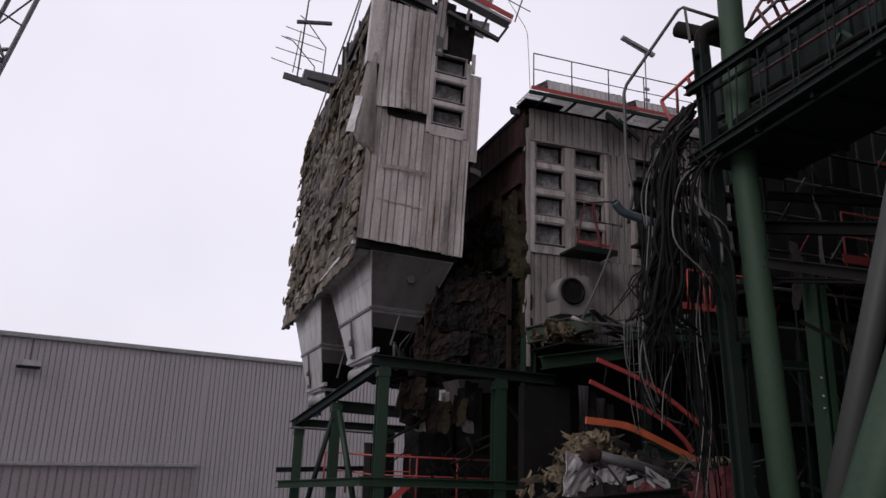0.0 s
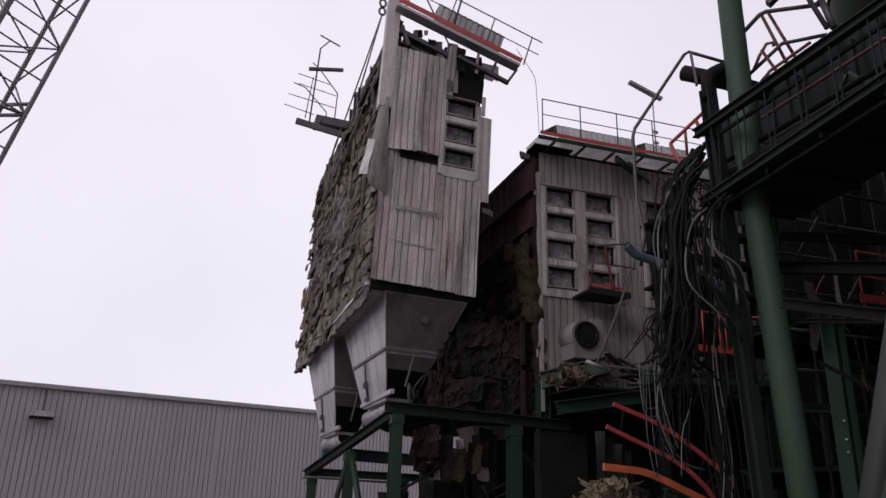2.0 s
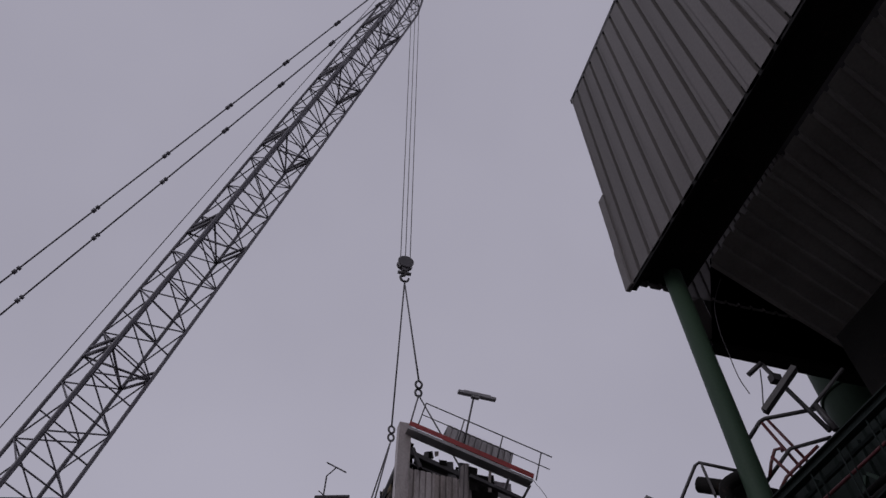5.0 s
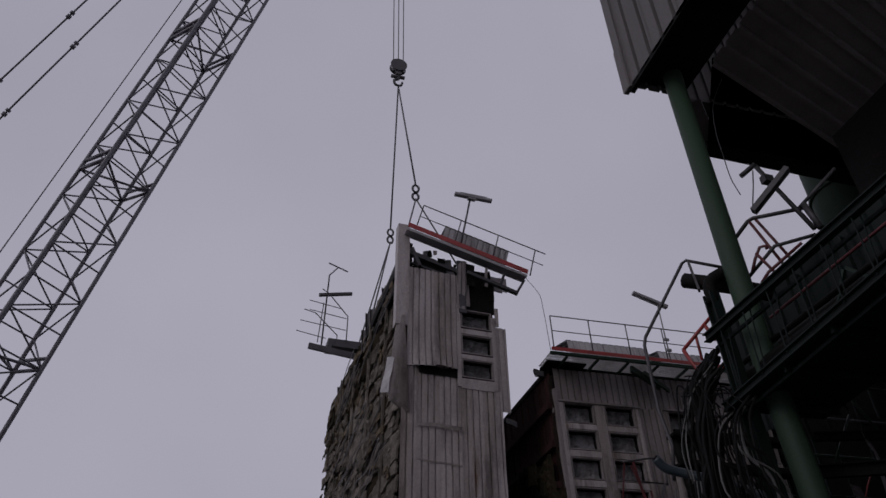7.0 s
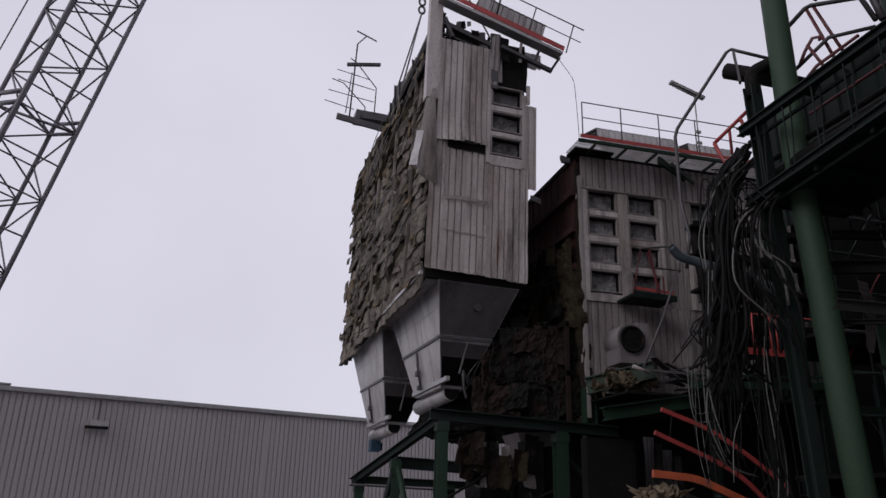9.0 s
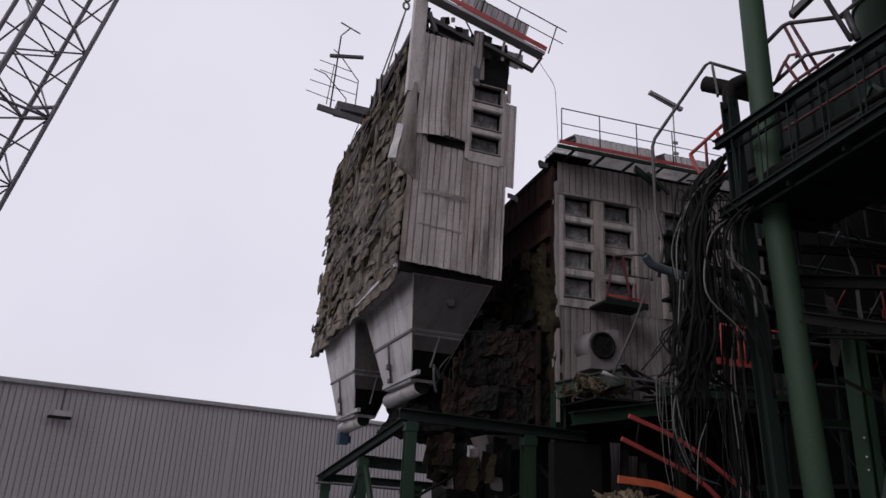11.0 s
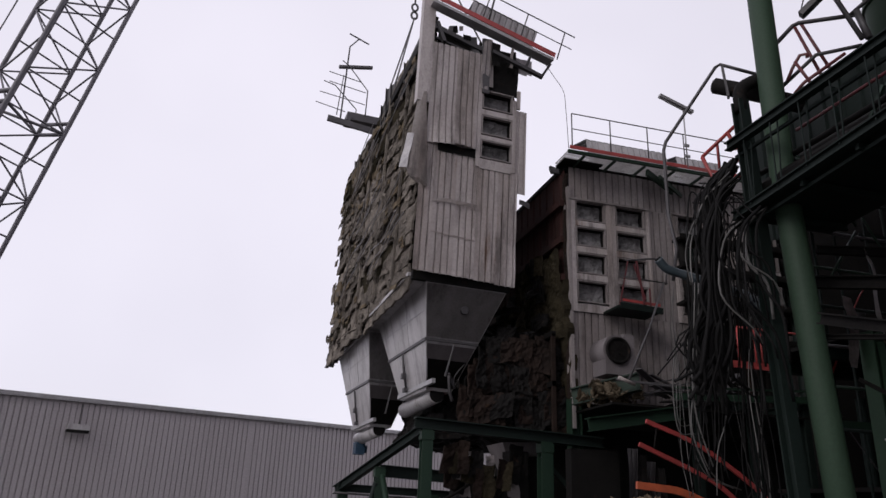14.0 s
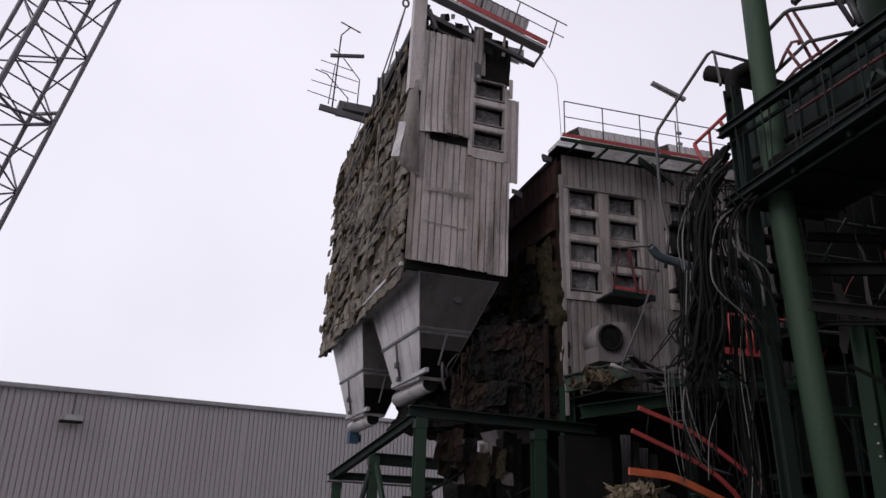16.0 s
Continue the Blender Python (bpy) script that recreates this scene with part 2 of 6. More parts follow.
def ribbed(bm, o, u, v, width, height, pitch=0.25, depth=0.035, warp=None, thick=0.004, rows=1, flat=0.74, phase=0.0):
    """A trapezoidal steel sheet at o, ribs along v, spread along u. warp(a, b) gives a shift out of its plane."""
    o, u, v = Vector(o), Vector(u).normalized(), Vector(v).normalized()
    n = u.cross(v)
    xs, x = [(0.0, 0.0)], -phase * pitch
    while x < width:
        for f, d in ((flat, 0.0), (flat + 0.06, depth), (0.95, depth), (1.0, 0.0)):
            if 0 < x + f * pitch < width:
                xs.append((x + f * pitch, d))
        x += pitch
    xs.append((width, 0.0))
    for side in (0, 1):
        grid = []
        for j in range(rows + 1):
            b = height * j / rows
            grid.append([bm.verts.new(o + u * a + v * b + n * (-d - side * thick + (warp(a, b) if warp else 0))) for a, d in xs])
        for A, B in zip(grid, grid[1:]):
            for i in range(len(xs) - 1):
                q = (A[i], A[i + 1], B[i + 1], B[i])
                bm.faces.new(q if side == 0 else q[::-1])
    bmesh.ops.recalc_face_normals(bm, faces=bm.faces)


def part(name, bm, material, parent=None, label=""):
    """One mesh object under a thing or a part."""
    me = bpy.data.meshes.new(name)
    bm.normal_update()
    bm.to_mesh(me)
    bm.free()
    me.materials.append(material)
    ob = new(name, me)
    if parent:
        ob.parent = parent
    if label:
        ob["label"] = label
    return ob


def made(name, draw, material, parent=None, label=""):
    """A part whose bmesh the function draw fills."""
    bm = bmesh.new()
    draw(bm)
    return part(name, bm, material, parent, label)


def thing(name, label, category, at=(0, 0, 0), group="", kind=""):
    """An Empty at the base of a thing that carries its parts."""
    e = new(name)
    e.empty_display_size = 0.3
    e.location = at
    return tagged(e, label, category, group, kind)


def lumps(bm, o, u, v, w, h, nu, nv, amp, seed=0.0, edge=0.0, thick=0.25, step=0.0, draw=1.0):
    """A torn, layered sheet of wool: a grid pushed out unevenly, closed behind. draw below 1 stretches the relief along u."""
    o, u, v = Vector(o), Vector(u).normalized(), Vector(v).normalized()
    n = u.cross(v)
    grid = []
    for j in range(nv + 1):
        row = []
        for i in range(nu + 1):
            a, b = w * i / nu, h * j / nv
            p = o + u * a + v * b
            q = Vector((a * 1.1 * draw + seed, b * 1.1, seed * 0.7))
            d = amp * (0.9 * noise.noise(q * 0.9) + 0.7 * noise.noise(q * 2.3) + 0.45 * noise.noise(q * 5.1) + 0.3 * noise.noise(q * 12.0))
            if step:
                d += amp * 1.15 * (1 - (b / step + 0.25 * a + 0.3 * noise.noise(q * 0.8)) % 1.0)
            e = edge * noise.noise(q * 2.0 + Vector((9, 3, 1))) if i in (0, nu) else 0
            g = edge * noise.noise(q * 2.4 + Vector((2, 7, 5))) if j in (0, nv) else 0
            row.append(bm.verts.new(p + n * d + u * e + v * g))
        grid.append(row)
    for A, B in zip(grid, grid[1:]):
        for i in range(nu):
            bm.faces.new((A[i], A[i + 1], B[i + 1], B[i]))
    rim = [grid[0][i] for i in range(nu)] + [grid[j][nu] for j in range(nv)] + [grid[nv][i] for i in range(nu, 0, -1)] + [grid[j][0] for j in range(nv, 0, -1)]
    back = [bm.verts.new(p.co - n * thick) for p in rim]
    for k in range(len(rim)):
        bm.faces.new((rim[k], back[k], back[(k + 1) % len(rim)], rim[(k + 1) % len(rim)]))


def rail(parent, a, b, height, posts, material, up=(0, 0, 1), r=0.02, mid=True, over=(0, 0)):
    """A tubular handrail from a to b: top bar, knee bar and posts, each a part."""
    a, b, up = Vector(a), Vector(b), Vector(up)
    d = (b - a).normalized()
    made("top_rail", lambda bm: tube(bm, [a + up * height - d * over[0], b + up * height + d * over[1]], r, 6), material, parent)
    if mid:
        made("knee_rail", lambda bm: tube(bm, [a + up * height * 0.55 - d * over[0], b + up * height * 0.55 + d * over[1]], r * 0.8, 6), material, parent)
    for k in range(posts):
        p = a + (b - a) * (k / max(posts - 1, 1))
        made("rail_post", lambda bm: tube(bm, [p, p + up * height], r, 6), material, parent)


# ---- ground ----
made("ground", lambda bm: box(bm, (0, 0, -1.6), (4000, 4000, 0.2)), GROUND)
tagged(bpy.data.objects["ground"], "worn grey concrete yard of the works", "ground", kind="structure")


# ---- the hall in the distance ----
def build_hall():
    e = thing("industrial_hall", "long low industrial hall clad in grey ribbed steel sheet", "hall", (-7.98, 37.15, -1.5))
    e.rotation_euler = (0, 0, math.atan2(5.2, 14.8))
    H = 7.28
    made("wall", lambda bm: ribbed(bm, (-32, 0, 1.72), (1, 0, 0), (0, 0, 1), 41.6, H - 1.72, 0.25, 0.05, phase=0.3), HALL, e)
    made("lower_wall", lambda bm: ribbed(bm, (-32, -0.1, 0), (1, 0, 0), (0, 0, 1), 41.6, 1.66, 0.36, 0.05), HALL_LOW, e, "darker ribbed sheet of a sliding door")
    made("wall", lambda bm: ribbed(bm, (9.6, 0, 0), (1, 0, 0), (0, 0, 1), 43.4, H, 0.25, 0.05), HALL, e)
    made("door_rail", lambda bm: (box(bm, (-11.2, -0.16, 1.72), (41.8, 0.2, 0.11)), box(bm, (-11.2, -0.22, 1.66), (41.8, 0.05, 0.06))), GALV, e, "grey steel running rail")
    made("eaves_trim", lambda bm: (box(bm, (10.5, -0.05, H + 0.03), (85, 0.2, 0.16)), box(bm, (10.5, -0.13, H - 0.06), (85, 0.04, 0.06))), GALV, e, "pale folded eaves flashing")
    made("roof", lambda bm: box(bm, (10.5, 15, H - 0.05), (85, 30, 0.1)), HALL_LOW, e)
    made("wall", lambda bm: (box(bm, (-32, 15, H / 2), (0.1, 30, H)), box(bm, (53, 15, H / 2), (0.1, 30, H)), box(bm, (10.5, 30, H / 2), (85, 0.1, H))), HALL, e)
    made("roof_vent", lambda bm: (box(bm, (-3.0, 3, H + 0.3), (1.3, 1, 0.35)), box(bm, (-3.0, 3, H + 0.5), (1.5, 1.2, 0.06))), GALV, e)
    w = thing("wall_floodlight", "grey wall floodlight on a short bracket above a rust streak", "floodlight", (-6.75, 37.58, 4.52))
    w.rotation_euler = (0, 0, math.atan2(5.2, 14.8))
    made("housing", lambda bm: (box(bm, (0, -0.3, 0.0), (0.95, 0.32, 0.22)), box(bm, (0, -0.3, 0.13), (0.85, 0.24, 0.06))), HOPPER, w)
    made("lens", lambda bm: box(bm, (0, -0.32, -0.16), (0.95, 0.3, 0.12)), SOOT_SHADE, w, "dark underside glass")
    made("bracket", lambda bm: (bar(bm, (0.05, -0.3, 0.15), (0.05, 0.1, 0.22), 0.06, 0.06), bar(bm, (0.05, -0.04, 0.2), (0.05, -0.04, 1.1), 0.05, 0.03)), STEEL, w)


# ---- the casing that hangs from the crane ----
TOWER_AT = (5.05, 17.3, 6.5)


def window_unit(parent, x0, x1, z0, z1, y, seed=0):
    """A recessed opening in the cladding: frame and sagging quilted blanket behind it."""
    b = 0.03
    fr = made("window_frame", lambda bm: (box(bm, ((x0 + x1) / 2, y, z0), (x1 - x0 + 2 * b, 0.12, b)), box(bm, ((x0 + x1) / 2, y, z1), (x1 - x0 + 2 * b, 0.12, b)),
              box(bm, (x0, y, (z0 + z1) / 2), (b, 0.12, z1 - z0 - b)), box(bm, (x1, y, (z0 + z1) / 2), (b, 0.12, z1 - z0 - b))), CLAD_B, parent)
    # Reveals are near-black: the shade of the recess is put into their colour.
    made("reveal", lambda bm: (box(bm, ((x0 + x1) / 2, y + 0.15, z1 - 0.005), (x1 - x0, 0.2, 0.02)), box(bm, (x0 + 0.005, y + 0.15, (z0 + z1) / 2), (0.02, 0.2, z1 - z0)), box(bm, (x1 - 0.005, y + 0.15, (z0 + z1) / 2), (0.02, 0.2, z1 - z0))), SOOT_SHADE, fr)
    made("blanket", lambda bm: lumps(bm, (x0, y + 0.22, z0), (1, 0, 0), (0, 0, 1), x1 - x0, z1 - z0, 16, 10, 0.09, seed, 0, 0.06), BLANKET, fr, "grey quilted insulation blanket")


def build_tower():
    e = thing("filter_casing", "cut-off filter casing with dented white cladding, torn insulation and two hoppers", "filter casing", TOWER_AT)
    # inner box that the skins hang on
    made("casing_core", lambda bm: (box(bm, (0.02, 5.7, 3.65), (2.5, 10.8, 7.0))), SOOT_SHADE, e)
    # lower front sheets: two bent ones under the flap, two over them, two plain ones beside
    def dent(k):
        return lambda a, b: 0.03 * noise.noise(Vector((a * 1.7 + k, b * 1.3, 1))) + 0.012 * noise.noise(Vector((a * 5 + k, b * 4, 2)))
    for k, (x0, w, z0, z1, y) in enumerate(((-1.42, 0.42, -0.02, 3.78, -0.06), (-1.02, 0.66, 1.95, 3.82, -0.02), (-0.38, 0.62, 1.93, 3.82, -0.012), (-1.01, 0.64, -0.04, 1.99, -0.085), (-0.38, 0.62, -0.05, 1.97, -0.075), (0.23, 0.62, -0.07, 3.22, -0.055), (0.84, 0.58, -0.1, 3.2, -0.05))):
        made("cladding_sheet", lambda bm: ribbed(bm, (x0, y, z0), (1, 0, 0.005 * (k % 3 - 1)), (0, 0, 1), w, z1 - z0, 0.178, 0.055, rows=14, flat=0.72, warp=dent(k * 3)), CLAD, e)
    made("crease", lambda bm: lumps(bm, (-1.0, -0.1, 1.05), (1, 0, -0.06), (0, -0.2, 1), 1.2, 0.035, 30, 2, 0.025, 6.1, 0.02, 0.01), CLAD, e, "sharp crease across the dented sheet")
    # upper sheets, bowed out along their lower edge
    for k in range(2):
        x0 = -1.3 + k * 0.77
        made("cladding_sheet", lambda bm: ribbed(bm, (x0, -0.1, 3.62 + 0.05 * k), (1, 0, 0), (0, 0, 1), 0.78, 3.2 - 0.08 * k, 0.178, 0.05, rows=14, flat=0.72,
             warp=lambda a, b: -0.02 + 0.16 * max(0, 1 - b / 1.1) ** 2 * math.sin(math.pi * min(1, max(0, (a + 0.77 * k) / 1.54))) + 0.025 * noise.noise(Vector((a * 1.5 + k * 4, b * 1.2, 2)))), CLAD, e)
    made("seam_lip", lambda bm: lumps(bm, (-1.02, -0.13, 1.93), (1, 0, 0), (0, -0.25, 1), 1.25, 0.09, 24, 2, 0.03, 3.1, 0.03, 0.01), CLAD, e, "bent lip along the sheet joint")
    # near-black strip that paints the shade under the flap
    made("flap_lining", lambda bm: lumps(bm, (-0.95, -0.04, 3.45), (1, 0, 0), (0, 0, 1), 1.15, 0.25, 20, 5, 0.015, 44, 0.04, 0.01), SOOT_SHADE, e, "near-black strip for the shade below the bowed sheet")
    # corner flange on the upper edge and the sheet peeled away from it
    made("corner_flange", lambda bm: (box(bm, (-1.46, -0.06, 6.6), (0.36, 0.05, 3.5)), box(bm, (-1.62, 0.08, 6.6), (0.04, 0.3, 3.5))), CLAD, e, "pale folded corner strip")

    def peel(bm):
        g = []
        for j in range(13):
            t = j / 12
            wide = 0.16 + 0.46 * (1 - t) ** 0.8 if t > 0.12 else 0.1 + 4.2 * t
            row = []
            for i in range(7):
                a = i / 6
                row.append(bm.verts.new((-1.2 - 0.2 * t - a * wide, -0.14 - 0.05 * math.sin(math.pi * a) * math.sin(math.pi * t) + 0.12 * a, 2.28 + 2.85 * t)))
            g.append(row)
        for A, B in zip(g, g[1:]):
            for i in range(6):
                bm.faces.new((A[i], A[i + 1], B[i + 1], B[i]))
        bmesh.ops.solidify(bm, geom=bm.faces[:], thickness=0.012)
    made("peeled_sheet", peel, CLAD, e, "bent sheet peeled off the corner")
    made("curled_edge", lambda bm: lumps(bm, (-1.98, -0.02, 2.75), (1, -0.35, 0), (0.16, 0, 1), 0.2, 1.05, 5, 14, 0.03, 13, 0.03, 0.01), HOPPER, e, "pale curled edge of the peeled sheet")
    # window block
    made("window_panel", lambda bm: (box(bm, (0.21, -0.05, 4.5), (0.12, 0.05, 2.6)), box(bm, (1.27, -0.05, 4.35), (0.11, 0.05, 2.3)), box(bm, (0.74, -0.05, 3.3), (0.95, 0.05, 0.3)),
         box(bm, (0.74, -0.052, 4.12), (0.95, 0.05, 0.13)), box(bm, (0.74, -0.052, 4.92), (0.95, 0.05, 0.16))), CLAD, e)
    for k, (z0, z1) in enumerate(((3.5, 4.02), (4.24, 4.8), (5.06, 5.62))):
        window_unit(e, 0.3, 1.19, z0, z1, -0.02, 5.0 + k * 3)
    made("corner_strip", lambda bm: ribbed(bm, (1.29, -0.04, 2.62), (1, 0, 0), (0, 0, 1), 0.38, 2.6, 0.17, 0.025, rows=4, warp=lambda a, b: -0.05 * a), CLAD, e)
    made("corner_strip", lambda bm: (box(bm, (1.4, -0.04, 5.55), (0.1, 0.05, 0.6))), CLAD, e)
    made("bent_flap", lambda bm: lumps(bm, (1.5, -0.02, 2.3), (1, 0.2, -0.12), (0.1, 0.1, 1), 0.36, 0.16, 8, 3, 0.04, 15, 0.06, 0.01), STEEL, e, "bent flap of sheet at the corner")
    made("sooty_panel", lambda bm: lumps(bm, (0.35, 0.02, 5.7), (1, 0, 0), (0, 0, 1), 1.05, 1.2, 10, 10, 0.05, 8, 0.03, 0.05), SOOT_SHADE, e, "blackened inner panel laid bare")
    made("hanging_strip", lambda bm: ribbed(bm, (0.16, -0.14, 5.62), (1, 0, -0.04), (0.04, 0, 1), 0.26, 1.7, 0.13, 0.03, rows=6, warp=lambda a, b: 0.05 * noise.noise(Vector((a * 4, b * 2, 6)))), CLAD_B, e, "torn strip of sheet hanging down")
    made("hanging_strip", lambda bm: ribbed(bm, (0.45, -0.1, 5.75), (1, 0, 0.02), (-0.03, 0, 1), 0.12, 1.35, 0.2, 0.02, rows=4), CLAD_B, e)
    for p, q, w, h in (((-1.3, 0.05, 7.42), (0.3, 0.05, 6.98), 0.16, 0.14), ((-1.25, 0.3, 7.05), (-1.25, 0.3, 7.95), 0.14, 0.14), ((-1.2, 0.1, 7.1), (0.1, 0.1, 6.82), 0.05, 0.05)):
        made("top_strut", lambda bm: bar(bm, p, q, w, h), STEEL, e)
    # bent beam ends and pale torn sheet under the walkway
    made("top_strut", lambda bm: bar(bm, (-1.2, 0.0, 7.55), (-0.95, 0.0, 6.95), 0.14, 0.1), STEEL, e)
    made("hanging_strip", lambda bm: bar(bm, (0.28, -0.1, 7.3), (0.34, -0.1, 5.5), 0.2, 0.07, (0, 1, 0)), STEEL, e, "dark bent strip hanging from the walkway")
    made("pale_scrap", lambda bm: lumps(bm, (-1.0, 0.32, 7.0), (1, 0, -0.12), (0.1, 0, 1), 0.75, 0.42, 10, 6, 0.03, 21, 0.06, 0.01), HOPPER, e, "pale torn sheet showing under the walkway")
    made("pale_scrap", lambda bm: lumps(bm, (0.95, 0.12, 6.62), (1, 0, -0.1), (0, 0, 1), 0.8, 0.3, 10, 5, 0.03, 25, 0.08, 0.01), HOPPER, e, "pale torn sheet showing under the walkway")
    # burnt scraps hanging between the walkway and the casing
    rng = random.Random(77)
    for k in range(12):
        x = -0.9 + k * 0.19 + rng.uniform(-0.08, 0.08)
        zt = 7.72 - 0.25 * (x + 1.3) + rng.uniform(-0.15, 0.05)
        ln = rng.uniform(0.25, 0.8) if x > -0.3 else rng.uniform(0.12, 0.35)
        made("burnt_scrap", lambda bm: lumps(bm, (x, -0.16 + rng.uniform(-0.05, 0.3), zt - ln), (1, rng.uniform(-0.4, 0.4), rng.uniform(-0.2, 0.2)), (rng.uniform(-0.15, 0.15), 0, 1), rng.uniform(0.06, 0.26), ln, 5, 8, 0.05, k * 3.1, 0.07, 0.012), (STEEL, SOOT_SHADE, CLAD_B, SOOT_SHADE)[k % 4], e)
    made("front_soot", lambda bm: (box(bm, (-0.3, 0.25, 6.6), (2.0, 0.1, 0.9)), box(bm, (0.4, 0.2, 6.85), (1.7, 0.1, 0.75)), bar(bm, (-1.1, 0.15, 7.2), (1.3, 0.15, 6.75), 0.12, 0.22)), SOOT_SHADE, e, "blackened panels and beam behind the torn front")
    # torn wool on the long side, in sagging courses over a sooty backing
    rng = random.Random(11)
    made("wool_backing", lambda bm: lumps(bm, (-1.48, 11.35, -0.5), (0.016, -1, 0.035), (0, 0, 1), 11.15, 7.9, 150, 110, 0.09, 17.3, 0.14, 0.2, 0.0, 0.4), MOSS, e, "dark matted wool under the torn courses")
    z = -0.42
    while z < 7.05:
        h = rng.uniform(0.3, 0.52)
        y = 0.1 + rng.uniform(0, 0.3)
        while y < 11.2:
            w = min(rng.uniform(0.7, 2.6), 11.4 - y)
            upper = z > 5.9 - 0.08 * y
            if rng.random() > (0.3 if upper else 0.1) and w > 0.2:
                sink = 0.035 * y * (1 - z / 9)
                out = -1.36 - rng.uniform(0, 0.07) - 0.016 * y
                tall = h * rng.uniform(0.85, 1.3)
                lean, tip = rng.gauss(0.0, 0.03), rng.gauss(-0.05, 0.05)
                s = rng.random() * 90
                y0, z0 = y, z
                made("wool_batt", lambda bm: lumps(bm, (out, y0 + w, z0 - sink + rng.uniform(-0.06, 0.06)), (0.04 * lean, -1, lean), (-tip, 0, 1), w, tall, max(6, int(w * 24)), 15, rng.uniform(0.055, 0.095), s, 0.13, 0.06, 0.0, 0.62),
                     MOSS if upper and rng.random() < 0.35 else (WOOL_L if rng.random() < 0.06 else WOOL), e)
            y += w * rng.uniform(0.86, 1.04)
        z += h * 0.92
    # tatters hanging off the course edges, and plates standing proud of the far edge
    for k in range(150):
        y0, z0 = rng.uniform(0.2, 10.9), rng.uniform(-0.3, 6.8)
        w, tall = rng.uniform(0.12, 0.8), rng.uniform(0.06, 0.26)
        made("wool_tatter", lambda bm: lumps(bm, (-1.46 - rng.uniform(0, 0.08) - 0.016 * y0, y0 + w, z0), (rng.uniform(-0.12, 0.12), -1, rng.gauss(0, 0.15)), (rng.uniform(-0.1, 0.15), rng.gauss(0, 0.2), 1), w, tall, 6, 8, 0.04, k * 2.3, 0.09, 0.03), WOOL if k % 3 else WOOL_L, e)
    # wall posts that the wool was pinned to
    for y0 in (1.9, 4.1, 6.4, 8.7):
        made("wall_post", lambda bm: bar(bm, (-1.42 - 0.016 * y0, y0, 0.2 - 0.03 * y0), (-1.42 - 0.016 * y0, y0 + 0.05, 7.2), 0.07, 0.1, (0, 1, 0)), WOOL, e, "wool-crusted wall post")
    made("bare_girder", lambda bm: (bar(bm, (-1.44, 0.3, 7.15), (-1.42, 5.0, 7.1), 0.14, 0.3), bar(bm, (-1.44, 0.25, 6.55), (-1.43, 3.6, 6.6), 0.1, 0.16)), SOOT_SHADE, e, "bare sooty girder along the roof edge")
    # straps and wires over the wool
    for k in range(16):
        y0, z0 = rng.uniform(0.2, 6), rng.uniform(1.5, 7.2)
        pts = [(-1.66 - rng.uniform(0, 0.12), y0 + t * 3.6, z0 - t * rng.uniform(0.5, 0.8) + rng.uniform(-0.06, 0.06)) for t in (0, 0.25, 0.5, 0.75, 1)]
        made("strap", lambda bm: tube(bm, bend(pts, 4), 0.016, 5), GALV, e)
    # wool also closes the far and the hidden side
    made("rear_wool", lambda bm: lumps(bm, (1.3, 11.3, 0), (-1, 0, 0), (0, 0, 1), 2.7, 7.2, 14, 24, 0.2, 20, 0.15, 0.3, 0.4), WOOL, e)
    made("side_wool", lambda bm: lumps(bm, (1.34, 0.3, 0.1), (0, 1, 0), (0, 0, 1), 10.9, 6.2, 40, 24, 0.12, 30, 0.15, 0.2, 0.4), BROWN, e)
    # lower fringe under the wool
    made("bottom_flange", lambda bm: (bar(bm, (0, 0.3, -0.15), (0, 11.1, -0.5), 2.5, 0.12), bar(bm, (-1.2, 0.3, -0.05), (-1.2, 11.2, -0.42), 0.45, 0.1)), HOPPER, e, "pale edge plate above the hoppers")
    # solid near-black bar, painted in as the dark of the gap
    made("front_gap", lambda bm: box(bm, (0.0, 0.2, -0.1), (2.7, 0.16, 0.22)), SOOT_SHADE, e, "near-black bar for the shade in the gap below the front sheets")
    made("torn_fringe", lambda bm: lumps(bm, (-1.6, 11.6, -0.85), (0.1, -1, 0.05), (0, 0, 1), 1.4, 0.45, 10, 6, 0.12, 41, 0.2, 0.12), STEEL, e, "torn dark metal edge hanging down")
    # roof edge
    made("roof_edge", lambda bm: bar(bm, (-1.38, 0.9, 7.45), (-1.3, 10.6, 7.0), 0.2, 0.12), STEEL, e)
    made("roof", lambda bm: box(bm, (0, 6.1, 7.2), (2.6, 9.8, 0.16)), STEEL, e)
    for y, h in ((4.2, 0.7), (4.9, 0.95), (5.5, 0.6), (9.9, 0.5), (2.4, 0.4)):
        made("roof_stub", lambda bm: ibeam(bm, (-1.36, y, 6.85), (-1.4, y + 0.05, 7.3 - 0.03 * y + h), 0.18, 0.2), STEEL, e)
    # roof walkway over the front edge, tipped down
    a, b = Vector((-1.45, -0.35, 7.98)), Vector((2.35, -0.35, 7.0))
    d = (b - a).normalized()
    upv = Vector((-d.z, 0, d.x))
    wk = made("walkway_deck", lambda bm: (bar(bm, a + Vector((0, 0.16, 0)), b + Vector((0, 0.16, 0)), 0.34, 0.05, upv), bar(bm, a, b, 0.07, 0.09, upv)), GALV, e, "tipped grating walkway")
    made("toe_board", lambda bm: bar(bm, a + upv * 0.15 - Vector((0, 0.04, 0)), b + upv * 0.15 - Vector((0, 0.04, 0)), 0.02, 0.16, upv), RED, wk, "red toe board")
